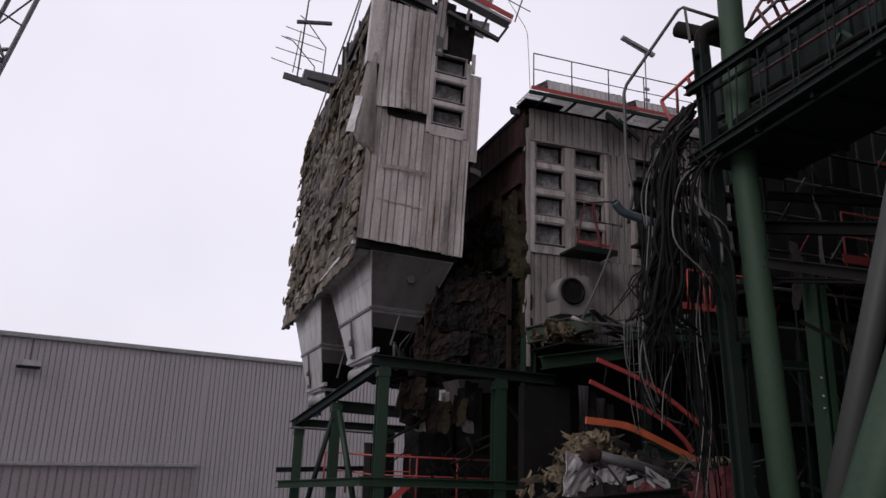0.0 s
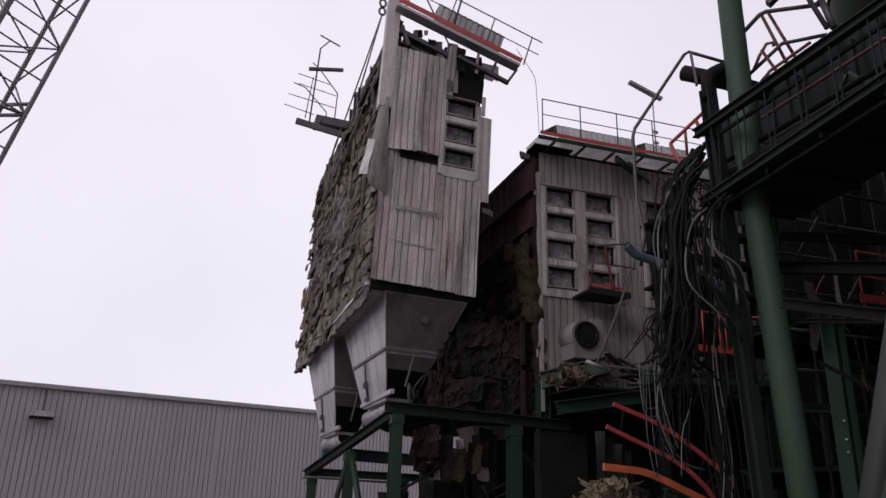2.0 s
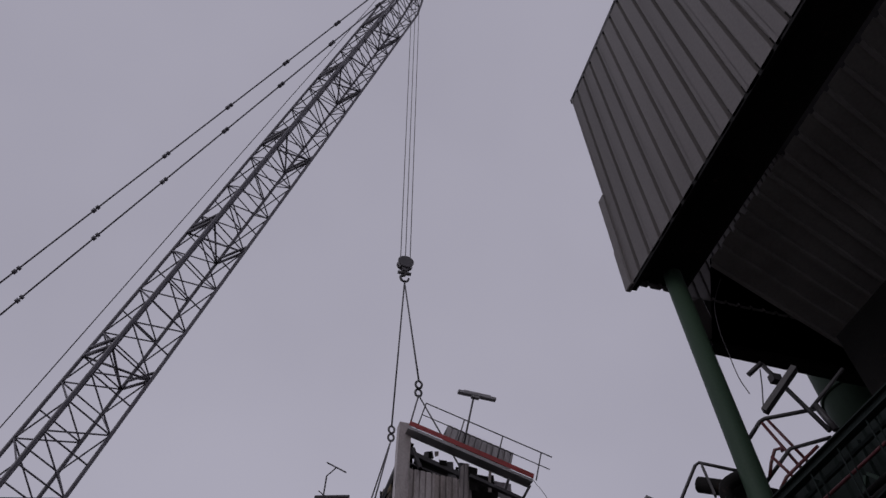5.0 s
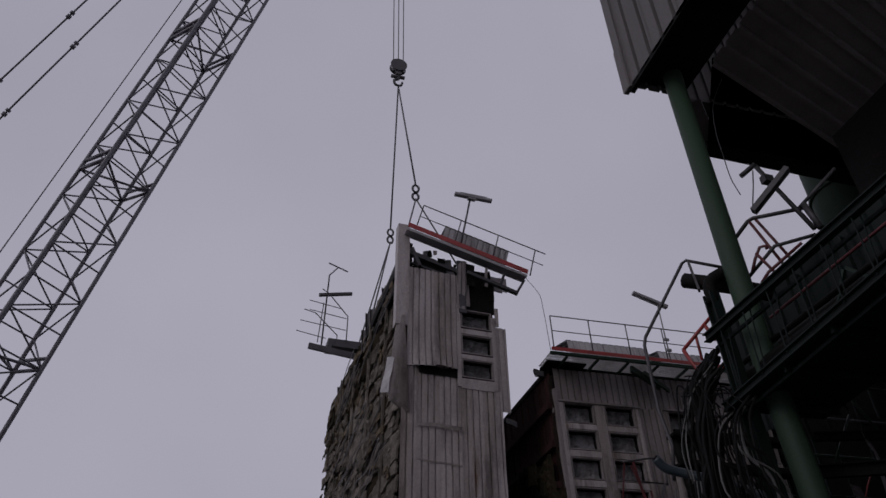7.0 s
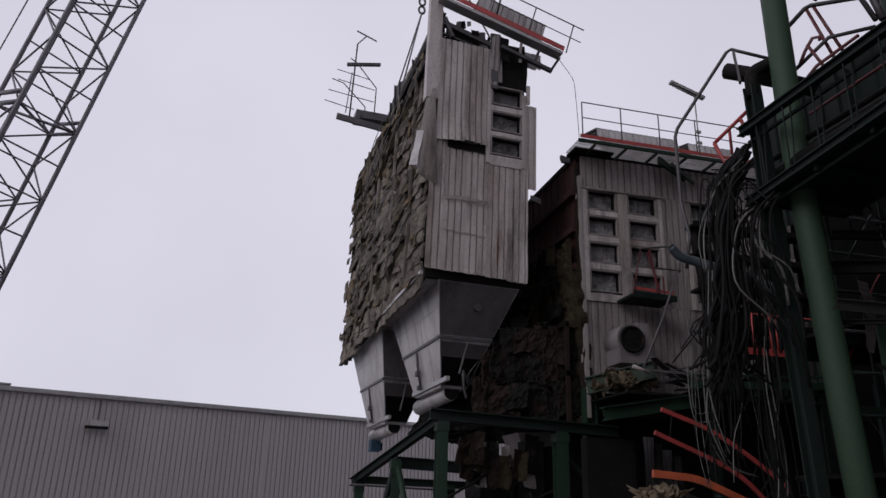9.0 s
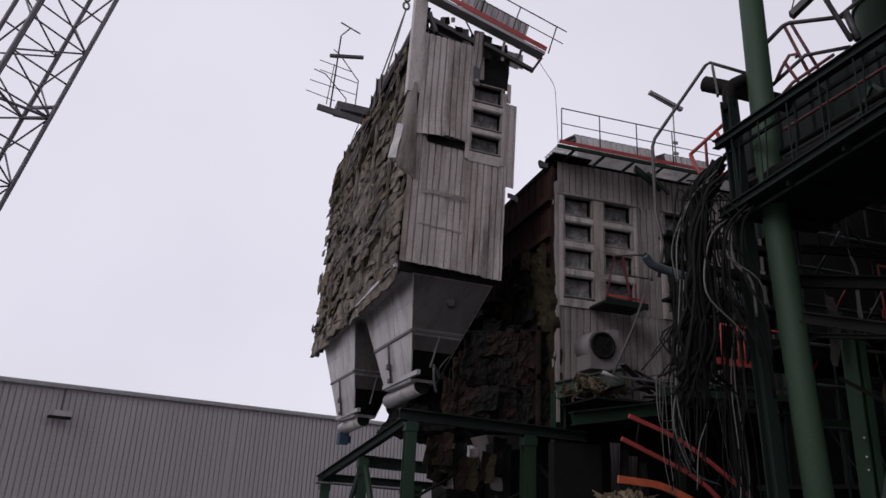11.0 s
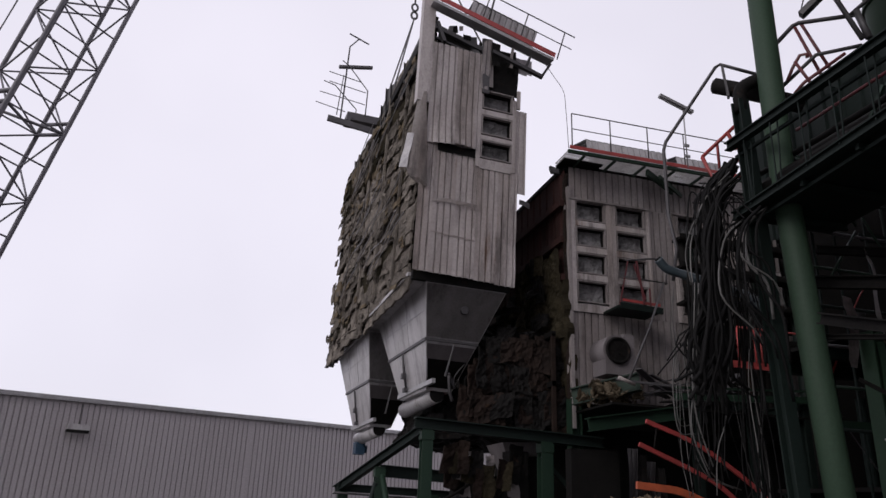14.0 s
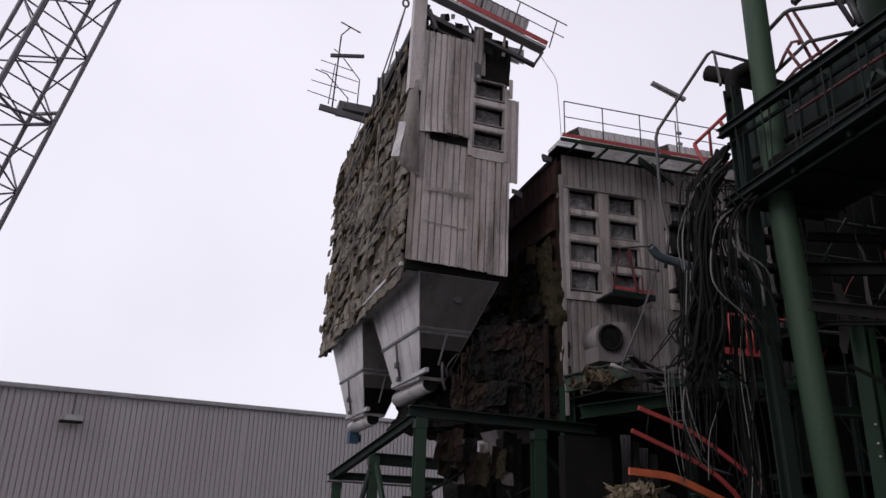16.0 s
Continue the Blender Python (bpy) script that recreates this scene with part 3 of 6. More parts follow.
    rail(wk, a + upv * 0.08 + d * 0.25, b + upv * 0.08 + d * 0.1, 1.05, 4, STEEL, upv, 0.02, True, (0, 0.35))
    made("walkway_strut", lambda bm: (bar(bm, a + Vector((1.9, 0.1, -1.15)), b + Vector((-0.3, 0.1, -0.62)), 0.12, 0.1), bar(bm, b + Vector((-0.05, 0.1, -0.1)), b + Vector((-0.3, 0.1, -0.55)), 0.07, 0.07), bar(bm, b + Vector((-0.7, 0.1, 0)), b + Vector((-0.85, 0.1, -0.45)), 0.07, 0.07)), STEEL, wk)
    made("roof_hood", lambda bm: (ribbed(bm, a + d * 1.15 + Vector((0, 0.3, 0.1)), d, upv, 2.15, 0.86, 0.19, 0.04), ribbed(bm, a + d * 1.15 + Vector((0, 0.3, 0.1)) + upv * 0.86, d, (0, 1, 0.0), 2.15, 0.5, 0.19, 0.04)), HOPPER, e, "short ribbed hood on the roof")
    made("hood_sheet", lambda bm: (lumps(bm, (1.1, 0.4, 6.8), (1, 0, 0), (0, 0, 1), 0.9, 0.5, 8, 5, 0.04, 12, 0.05, 0.02)), HOPPER, e, "pale bent sheet behind the walkway")
    made("lamp_pole", lambda bm: tube(bm, [(0.25, -0.35, 7.75), (0.62, -0.35, 9.7)], 0.03, 6), STEEL, e)
    made("strip_lamp", lambda bm: (box(bm, (0.72, -0.35, 9.73), (1.25, 0.14, 0.09)), box(bm, (0.72, -0.35, 9.8), (0.9, 0.1, 0.05)), box(bm, (0.66, -0.35, 9.65), (0.25, 0.12, 0.08))), GALV, e, "grey fluorescent strip lamp")
    # side platform with bent rails and lamp
    o = Vector((-1.74, 7.0, 7.5))
    pf = made("side_platform", lambda bm: (bar(bm, o + Vector((0.75, -0.45, -0.4)), o + Vector((-1.5, -0.45, -0.16)), 0.1, 0.22), box(bm, o + Vector((-0.1, -0.1, 0.12)), (1.4, 0.7, 0.3)), bar(bm, o + Vector((0.5, -0.3, 0.1)), o + Vector((0.5, -0.3, -0.4)), 0.1, 0.1, (0, 1, 0)), bar(bm, o + Vector((-0.8, -0.44, -0.25)), o + Vector((-0.6, -0.44, 0.2)), 0.08, 0.1)), STEEL, e, "small steel platform over the edge")
    made("bent_rail", lambda bm: tube(bm, [o + Vector(p) for p in ((-0.15, -0.5, 0.2), (-0.15, -0.5, 1.25), (-0.95, -0.5, 2.15), (-1.2, -0.5, 2.3))], 0.022, 6), STEEL, pf)
    made("bent_rail", lambda bm: tube(bm, [o + Vector(p) for p in ((-0.35, 0.5, 0.2), (-0.35, 0.5, 0.95), (-1.25, 0.5, 1.8), (-1.7, 0.5, 1.9))], 0.022, 6), STEEL, pf)
    for z, x0, x1 in ((0.7, -1.9, -0.2), (1.2, -1.6, -0.2), (1.6, -1.65, -0.4), (0.25, -2.0, -0.9)):
        made("knee_rail", lambda bm: tube(bm, [o + Vector((x0, -0.5, z + 0.12)), o + Vector((x1, -0.5, z - 0.05))], 0.016, 6), STEEL, pf)
    made("rail_post", lambda bm: tube(bm, [o + Vector((-1.2, -0.5, 0)), o + Vector((-1.1, -0.5, 1.7))], 0.018, 6), STEEL, pf)
    made("lamp_pole", lambda bm: tube(bm, [o + Vector((-0.98, 0, 0.1)), o + Vector((-0.93, 0, 3.3)), o + Vector((-0.6, 0, 3.75))], 0.03, 6), STEEL, pf)
    made("strip_lamp", lambda bm: bar(bm, o + Vector((-1.25, 0, 2.32)), o + Vector((0.02, 0, 2.6)), 0.13, 0.1), STEEL, pf, "dark strip lamp knocked askew")
    made("lamp_arm", lambda bm: bar(bm, o + Vector((-1.0, 0, 3.88)), o + Vector((-0.2, 0, 3.6)), 0.04, 0.04), STEEL, pf)
    # two pyramid hoppers
    for yc, ln, dx, zt, zb in ((2.85, 5.3, 0.0, -0.2, -2.75), (8.35, 5.2, -0.22, -0.42, -3.3)):
        x0, x1 = -0.95 + dx, 1.3 + dx
        u0, u1 = -0.3 + dx, 0.42 + dx
        v0, v1 = yc - 1.1, yc + 1.5

        def pyr(bm):
            t = [(x0, yc - ln / 2), (x1, yc - ln / 2), (x1, yc + ln / 2), (x0, yc + ln / 2)]
            b = [(u0, v0), (u1, v0), (u1, v1), (u0, v1)]
            T = [bm.verts.new((x, y, zt)) for x, y in t]
            B = [bm.verts.new((x, y, zb)) for x, y in b]
            for k in range(4):
                bm.faces.new((T[k], B[k], B[(k + 1) % 4], T[(k + 1) % 4]))
            bm.faces.new(T[::-1])
            bm.faces.new(B)
            bmesh.ops.recalc_face_normals(bm, faces=bm.faces[:])
        hp = made("hopper", pyr, HOPPER, e, "pale sheet-clad pyramid hopper")

        def on(a, s, lift=0.015):
            """Points on the long sloping side and on the end: a along it, s down it."""
            y = (yc - ln / 2) * (1 - s) + v0 * s
            y2 = (yc + ln / 2) * (1 - s) + v1 * s
            return Vector((x0 * (1 - s) + u0 * s - lift, y + (y2 - y) * a, zt + (zb - zt) * s))

        def front(a, s, lift=0.015):
            xa, xb = x0 * (1 - s) + u0 * s, x1 * (1 - s) + u1 * s
            return Vector((xa + (xb - xa) * a, (yc - ln / 2) * (1 - s) + v0 * s - lift, zt + (zb - zt) * s))
        made("band", lambda bm: bar(bm, on(0, 0.52), on(1, 0.52), 0.04, 0.08), STEEL, hp)
        made("band", lambda bm: bar(bm, front(0, 0.52), front(1, 0.52), 0.04, 0.08), STEEL, hp)
        made("pipe_run", lambda bm: tube(bm, [on(0.55, 0.55, 0.06), on(0.6, 0.75, 0.06), on(0.62, 0.92, 0.06)], 0.035, 6), STEEL, hp)
        for a in (0.38, 0.72):
            made("seam", lambda bm: bar(bm, on(a, 0.02, 0.004), on(a + 0.03, 0.5, 0.004), 0.012, 0.008), GALV, hp)
        made("front_sheet", lambda bm: bmesh.ops.solidify(bm, geom=[bm.faces.new([bm.verts.new(front(*q)) for q in ((0.012, 0.015, 0.01), (0.988, 0.015, 0.01), (0.985, 0.495, 0.01), (0.015, 0.495, 0.01))])], thickness=0.008), HOPPER_SHADE, hp, "stained end sheet with its shade put into a darker grey")
        made("seam", lambda bm: bar(bm, on(0.0, 0.25, 0.004), on(1.0, 0.25, 0.004), 0.01, 0.01), GALV, hp)
        made("hatch", lambda bm: tube(bm, [front(0.55, 0.22, -0.02), front(0.55, 0.22, 0.08)], 0.11, 12), STEEL, hp)
        made("knocker", lambda bm: box(bm, on(0.6, 0.78, 0.1), (0.1, 0.2, 0.16)), STEEL, hp)
        made("knocker", lambda bm: box(bm, on(0.63, 0.93, 0.1), (0.1, 0.2, 0.12)), STEEL, hp)
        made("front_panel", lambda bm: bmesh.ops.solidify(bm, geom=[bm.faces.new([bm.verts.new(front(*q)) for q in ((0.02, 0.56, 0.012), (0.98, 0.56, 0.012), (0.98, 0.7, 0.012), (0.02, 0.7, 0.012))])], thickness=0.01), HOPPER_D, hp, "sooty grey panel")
        # Flat near-black sheet painted in place of the dark recessed opening.
        made("front_opening", lambda bm: bmesh.ops.solidify(bm, geom=[bm.faces.new([bm.verts.new(front(*q)) for q in ((0.03, 0.7, 0.02), (0.97, 0.7, 0.02), (0.97, 0.97, 0.02), (0.03, 0.97, 0.02))])], thickness=0.012), SOOT_SHADE, hp, "near-black sheet standing in for the dark recessed opening")
        made("stiffener", lambda bm: bar(bm, front(0.55, 0.55), front(0.55, 0.85, 0.04), 0.04, 0.05), GALV, hp)
        tr = made("screw_trough", lambda bm: tube(bm, [(0.05 + dx, yc - 0.95, zb - 0.08), (0.05 + dx, yc + 2.2, zb - 0.2)], 0.22, 22), HOPPER, e, "grey conveyor tube under the hopper")
        made("end_plate", lambda bm: tube(bm, [(0.05 + dx, yc - 0.97, zb - 0.08), (0.05 + dx, yc - 1.02, zb - 0.08)], 0.2, 22), SOOT_SHADE, tr, "dark open tube end")
        made("collar", lambda bm: (bar(bm, (-0.32 + dx, yc - 1.8, zb + 0.16), (-0.32 + dx, yc + 1.6, zb + 0.1), 0.1, 0.12)), GALV, tr)
    made("gear_motor", lambda bm: (box(bm, (-0.2, 10.2, -3.86), (0.34, 0.5, 0.42)), tube(bm, [(-0.1, 10.2, -3.86), (0.1, 10.15, -3.86)], 0.15, 12)), BLUE, e, "blue geared motor")
    made("gear_motor", lambda bm: (box(bm, (0.85, 1.2, -3.0), (0.4, 0.4, 0.3)), tube(bm, [(1.0, 1.2, -2.95), (1.4, 1.15, -2.95)], 0.14, 12)), SOOT_SHADE, e, "sooty geared motor")
    for k in range(9):
        x, z = 0.15 + rng.uniform(0, 0.9), -2.75 + rng.uniform(-0.35, 0.25)
        made("pipe_end", lambda bm: tube(bm, bend([(x, 1.4, z), (x + rng.uniform(-0.15, 0.15), 1.35, z + 0.25), (x + rng.uniform(-0.3, 0.3), 1.3, z + rng.uniform(0.3, 0.7))], 4), rng.uniform(0.02, 0.05), 7), SOOT_SHADE if k % 3 else STEEL, e)
    return e


def build_rigging():
    """Hook block, slings and rings above the casing; the hoist ropes belong to the crane."""
    h = thing("crane_hook_block", "dark steel hook block with swivel hook on four ropes", "hook block", (4.97, 22.5, 28.9))
    made("block_cheek", lambda bm: (tube(bm, [(0, -0.17, 0), (0, -0.13, 0)], 0.4, 18), tube(bm, [(0, 0.13, 0), (0, 0.17, 0)], 0.4, 18)), STEEL, h)
    made("sheave", lambda bm: tube(bm, [(0, -0.1, 0.02), (0, 0.1, 0.02)], 0.37, 18), GALV, h)
    made("block_frame", lambda bm: (box(bm, (0, 0, -0.05), (0.45, 0.3, 0.5)), box(bm, (0, 0, -0.45), (0.28, 0.22, 0.35))), STEEL, h)
    made("hook", lambda bm: tube(bm, bend([(0, 0, -0.6), (0, 0, -0.85), (-0.2, 0, -1.0), (-0.12, 0, -1.28), (0.12, 0, -1.28), (0.2, 0, -1.05)], 4), 0.08, 8, r2=0.05), STEEL, h)
    made("hook", lambda bm: tube(bm, [(-0.35, 0, -0.72), (0.3, 0, -0.72)], 0.09, 8), STEEL, h)
    for k, x in enumerate((-0.24, 0.0, 0.24)):
        made("hoist_rope", lambda bm: tube(bm, [(x, 0, 0.2), (x * 1.5 + 0.1, 0, 47.2)], 0.024, 5), STEEL, h)
    s = thing("lifting_slings", "steel wire slings with shackle rings spread to the casing", "slings", (4.97, 22.5, 27.55))
    r1, r2 = Vector((0.14, -2.3, -8.2)), Vector((-0.03, 1.4, -7.55))

    def ring(bm, c):
        tube(bm, [c + Vector((0.12 * math.cos(a), 0, 0.17 * math.sin(a))) for a in [k * math.pi / 7 for k in range(15)]], 0.045, 6, False)
    for r, ends in ((r1, ((-0.95, -4.6, -12.9), (1.1, -4.2, -13.1))), (r2, ((-1.25, 4.6, -13.6), (-1.2, -1.0, -13.3)))):
        made("sling", lambda bm: tube(bm, [(0, 0, 0), r + Vector((0, 0, 0.2))], 0.035, 6), STEEL, s)
        made("ring", lambda bm: (ring(bm, r), ring(bm, r + Vector((0, 0.05, -0.35)))), STEEL, s)
        for q in ends:
            made("sling", lambda bm: tube(bm, [r + Vector((0, 0, -0.5)), q], 0.03, 6), STEEL, s)
    return h, s


# ---- the crane boom ----
def build_crane():
    foot, tip = Vector((-13.42, 31.00, 1.0)), Vector((5.76, 22.5, 71.0))
    e = thing("crane_boom", "long grey lattice boom of a crawler crane with pendant ropes", "crane", foot)
    ax = (tip - foot)
    n = ax.length
    z = ax.normalized()
    x = Vector((0.770, 0.638, 0))
    x -= z * z.dot(x)
    x.normalize()
    y = z.cross(x)
    W, D = 2.38, 2.38

    def at(i, j, s):
        k = min(1.0, 0.4 + s / 4.0, 0.25 + (n - s) / 9.0)
        return x * (i * W / 2 * k) + y * (j * D / 2 * k) + z * s
    for i, j in ((-1, -1), (1, -1), (1, 1), (-1, 1)):
        made("chord", lambda bm: tube(bm, [at(i, j, s) for s in [n * k / 30 for k in range(31)]], 0.095, 8), BOOM, e)
    bays = 48
    st = n / bays
    for k in range(bays):
        s0, s1 = k * st, (k + 1) * st
        f = 1 if k % 2 else -1
        for p, q in ((at(-f, -1, s0), at(f, -1, s1)), (at(-f, 1, s0), at(f, 1, s1)), (at(-1, f, s0), at(-1, -f, s1)), (at(1, f, s0), at(1, -f, s1)), (at(-1, -1, s1), at(1, -1, s1)), (at(-1, 1, s1), at(1, 1, s1))):
            made("lacing", lambda bm: tube(bm, [p, q], 0.04, 5), BOOM, e)
        if k % 6 == 3:
            made("splice_frame", lambda bm: (tube(bm, [at(-1, -1, s1), at(1, 1, s1)], 0.06, 6), tube(bm, [at(1, -1, s1), at(-1, 1, s1)], 0.06, 6), tube(bm, [at(-1, -1, s1), at(-1, 1, s1)], 0.1, 6), tube(bm, [at(1, -1, s1), at(1, 1, s1)], 0.08, 6),
                 tube(bm, [at(-1, -1, s1 + 0.5), at(-1, 1, s1 + 0.5)], 0.1, 6), tube(bm, [at(1, -1, s1 + 0.5), at(1, 1, s1 + 0.5)], 0.08, 6)), BOOM, e)
    made("jib_pendant", lambda bm: tube(bm, [at(-0.95, -0.45, 2), at(-0.95, -0.45, n - 3)], 0.12, 8), BOOM, e, "dark pipe lying inside the boom")
    for p, q in (((-12.14, 29.50, 36.59), (-6.53, 25.50, 44.79)), ((-11.35, 29.50, 34.23), (-6.15, 25.50, 41.83))):
        p, q = Vector(p) - foot, Vector(q) - foot
        d = q - p
        made("pendant_rope", lambda bm: tube(bm, [p - d * 3.0, q + d * 3.0], 0.05, 6), BOOM, e)
        for t in (-1.5, -1.0, -0.5, 0.0, 0.5, 1.0, 1.5, 2.0, 2.5):
            made("pendant_link", lambda bm: (tube(bm, [p + d * (t - 0.016), p + d * (t + 0.006)], 0.13, 6), tube(bm, [p + d * (t + 0.014), p + d * (t + 0.03)], 0.13, 6)), BOOM, e)
    p, q = Vector((-8.89, 24.60, 18.54)) - foot, Vector((-2.87, 22.90, 42.26)) - foot
    made("hoist_line", lambda bm: tube(bm, [p - (q - p) * 0.6, q + (q - p) * 1.2], 0.025, 5), STEEL, e)


# ---- the filter house that still stands ----
def build_filter_house():
    e = thing("filter_house", "standing filter house with grimy white ribbed cladding and window openings", "industrial building", (8.35, 17.3, 0))
    made("casing_core", lambda bm: (box(bm, (4.95, 5.6, 7.3), (9.7, 10.6, 7.1))), SOOT_SHADE, e)
    rng = random.Random(8)
    # upper band, lower band
    for k in range(12):
        x0 = 0.05 + k * 0.8
        made("cladding_sheet", lambda bm: ribbed(bm, (x0, -0.02 + rng.uniform(-0.012, 0.012), 9.98), (1, 0, 0), (0, 0, 1), 0.81, 1.02, 0.2, 0.05, rows=3, flat=0.78, warp=lambda a, b: 0.012 * noise.noise(Vector((a * 2 + k, b, 5)))), CLAD_B, e)
        made("cladding_sheet", lambda bm: ribbed(bm, (x0, -0.02 + rng.uniform(-0.012, 0.012), 4.3), (1, 0, 0), (0, 0, 1), 0.81, 2.42, 0.2, 0.05, rows=6, flat=0.78, warp=lambda a, b: 0.015 * noise.noise(Vector((a * 2 + k, b, 3)))), CLAD_B, e)
    for x0, w in ((2.52, 0.82), (5.05, 0.82)):
        made("cladding_sheet", lambda bm: ribbed(bm, (x0, -0.03, 6.72), (1, 0, 0), (0, 0, 1), w, 3.27, 0.2, 0.05, flat=0.78), CLAD_B, e)
    # window blocks
    cols = ((0.21, 1.15), (1.46, 2.42), (3.46, 4.42), (4.6, 5.4), (6.0, 6.9), (7.2, 8.1))
    rows_z = ((7.0, 7.62), (7.82, 8.42), (8.62, 9.2), (9.38, 9.98))
    for k, (x0, x1) in enumerate(cols):
        made("sill_panel", lambda bm: box(bm, ((x0 + x1) / 2, -0.035, 6.84), (x1 - x0, 0.05, 0.22)), CLAD, e)
        for a, b in zip(rows_z, rows_z[1:]):
            made("transom", lambda bm: box(bm, ((x0 + x1) / 2, -0.035, (a[1] + b[0]) / 2), (x1 - x0, 0.05, b[0] - a[1] - 0.03)), CLAD, e)
        for n, (z0, z1) in enumerate(rows_z):
            window_unit(e, x0 + 0.03, x1 - 0.03, z0 + 0.02, z1 - 0.02, 0.0, k * 7.3 + n * 2.9)
    for x0, x1 in ((0.04, 0.2), (1.16, 1.45), (2.43, 2.56), (3.3, 3.45), (4.43, 4.59), (5.41, 5.5)):
        made("mullion", lambda bm: (box(bm, ((x0 + x1) / 2, -0.045, 8.35), (x1 - x0, 0.05, 3.24)), box(bm, ((x0 + x1) / 2, -0.075, 8.35), (0.03, 0.02, 3.2))), CLAD, e)
    made("lintel", lambda bm: (box(bm, (1.3, -0.06, 10.0), (2.56, 0.1, 0.06)), box(bm, (4.4, -0.06, 10.0), (2.2, 0.1, 0.06))), CLAD_B, e)
    made("corner_trim", lambda bm: (box(bm, (0.02, -0.02, 7.0), (0.09, 0.14, 6.7)), box(bm, (-0.02, 0.06, 7.0), (0.04, 0.2, 6.7))), CLAD_B, e, "pale folded corner trim")
    made("roof_edge", lambda bm: (box(bm, (4.9, 0.12, 11.06), (9.9, 0.24, 0.1)), box(bm, (0.4, 0.0, 11.1), (1.2, 0.6, 0.08))), SOOT_SHADE, e)
    made("roof", lambda bm: box(bm, (4.9, 5.6, 11.02), (9.9, 11.0, 0.14)), SOOT_SHADE, e)
    # exposed side wall
    made("side_wall", lambda bm: ribbed(bm, (-0.02, 10.8, 7.6), (0, -1, 0), (0, 0, 1), 10.7, 3.4, 0.5, 0.06, rows=3), BROWN, e, "rusty ribbed casing wall laid bare")
    made("side_girder", lambda bm: (bar(bm, (-0.12, 0.1, 9.9), (-0.12, 10.8, 9.9), 0.14, 0.18), bar(bm, (-0.12, 0.1, 8.8), (-0.12, 10.8, 8.8), 0.14, 0.18), bar(bm, (-0.12, 0.1, 7.7), (-0.12, 10.8, 7.7), 0.14, 0.18)), BROWN, e)
    for k in range(8):
        made("wool_batt", lambda bm: lumps(bm, (-0.05 - 0.1 * rng.random(), 1.4 * k + 1.45, 4.4 + rng.uniform(-0.2, 0.3)), (0, -1, rng.uniform(-0.1, 0.1)), (-0.04, 0, 1), 1.5, 3.1, 16, 30, 0.1, k * 3.7 + 60, 0.2, 0.2, 0.0), MOSS if k < 2 else SOOT_SHADE, e)
    made("edge_wool", lambda bm: lumps(bm, (-0.06, 0.16, 4.2), (0, -1, 0), (0, 0, 1), 0.16, 6.6, 4, 80, 0.05, 90, 0.06, 0.06), RUST_D, e, "torn dark wool along the corner")
    made("frayed_edge", lambda bm: lumps(bm, (-0.3, 0.4, 10.95), (1, 0, 0), (0, 0.2, 1), 0.5, 0.22, 10, 4, 0.06, 93, 0.08, 0.08), STEEL, e)
    # what is left of the cut casing: sooty hopper and slabs
    def cone(bm):
        t = [(-2.1, 1.6, 6.1), (-0.1, 0.6, 6.3), (-0.1, 9, 6.3), (-2.5, 9, 5.4)]
        b = [(-2.9, 3.2, 3.5), (-0.4, 1.4, 3.4), (-0.4, 7, 3.4), (-3.0, 7, 3.5)]
        T, B = [bm.verts.new(v) for v in t], [bm.verts.new(v) for v in b]
        for k in range(4):
            bm.faces.new((T[k], B[k], B[(k + 1) % 4], T[(k + 1) % 4]))
        bm.faces.new(T[::-1])
        bm.faces.new(B)
        bmesh.ops.recalc_face_normals(bm, faces=bm.faces[:])
        bmesh.ops.subdivide_edges(bm, edges=bm.edges[:], cuts=26, use_grid_fill=True)
        for v in bm.verts:
            v.co += Vector((noise.noise(v.co * 4), noise.noise(v.co * 4.3 + Vector((3, 0, 0))), noise.noise(v.co * 3.7))) * 0.16 + Vector((noise.noise(v.co * 11), noise.noise(v.co * 10), 0)) * 0.07
            v.co += Vector((noise.noise(v.co * 1.3), noise.noise(v.co * 1.3 + Vector((5, 0, 0))), noise.noise(v.co * 1.3 + Vector((0, 7, 0))))) * 0.22
    made("burnt_hopper", cone, SOOT_SHADE, e, "blackened remains of a cut hopper")
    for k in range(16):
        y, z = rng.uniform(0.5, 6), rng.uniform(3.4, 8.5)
        made("burnt_beam", lambda bm: ibeam(bm, (-0.2 - rng.uniform(0, 1.2), y, z), (-0.3 - rng.uniform(0, 1.6), y + rng.uniform(-0.5, 1.8), z + rng.uniform(-1.2, 1.2)), 0.12, 0.14, 0.015), SOOT_SHADE, e)
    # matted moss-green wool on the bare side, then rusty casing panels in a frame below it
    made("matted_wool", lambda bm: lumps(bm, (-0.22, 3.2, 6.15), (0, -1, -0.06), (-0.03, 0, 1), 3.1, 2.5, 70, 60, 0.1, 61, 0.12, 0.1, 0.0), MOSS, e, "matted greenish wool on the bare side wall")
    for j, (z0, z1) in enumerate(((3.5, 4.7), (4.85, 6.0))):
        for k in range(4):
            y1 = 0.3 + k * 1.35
            made("casing_panel", lambda bm: lumps(bm, (-0.32 - 0.05 * ((j + k) % 2), y1 + 1.25, z0), (0, -1, 0), (0.02, 0, 1), 1.22, z1 - z0, 14, 12, 0.035, k * 5 + j * 9, 0.03, 0.05), RUST_D if (j + k) % 3 else SOOT_SHADE, e, "sooty rusted casing panel")
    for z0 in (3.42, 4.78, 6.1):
        made("side_girder", lambda bm: bar(bm, (-0.42, 0.15, z0), (-0.42, 6.0, z0), 0.12, 0.14), SOOT_SHADE, e)
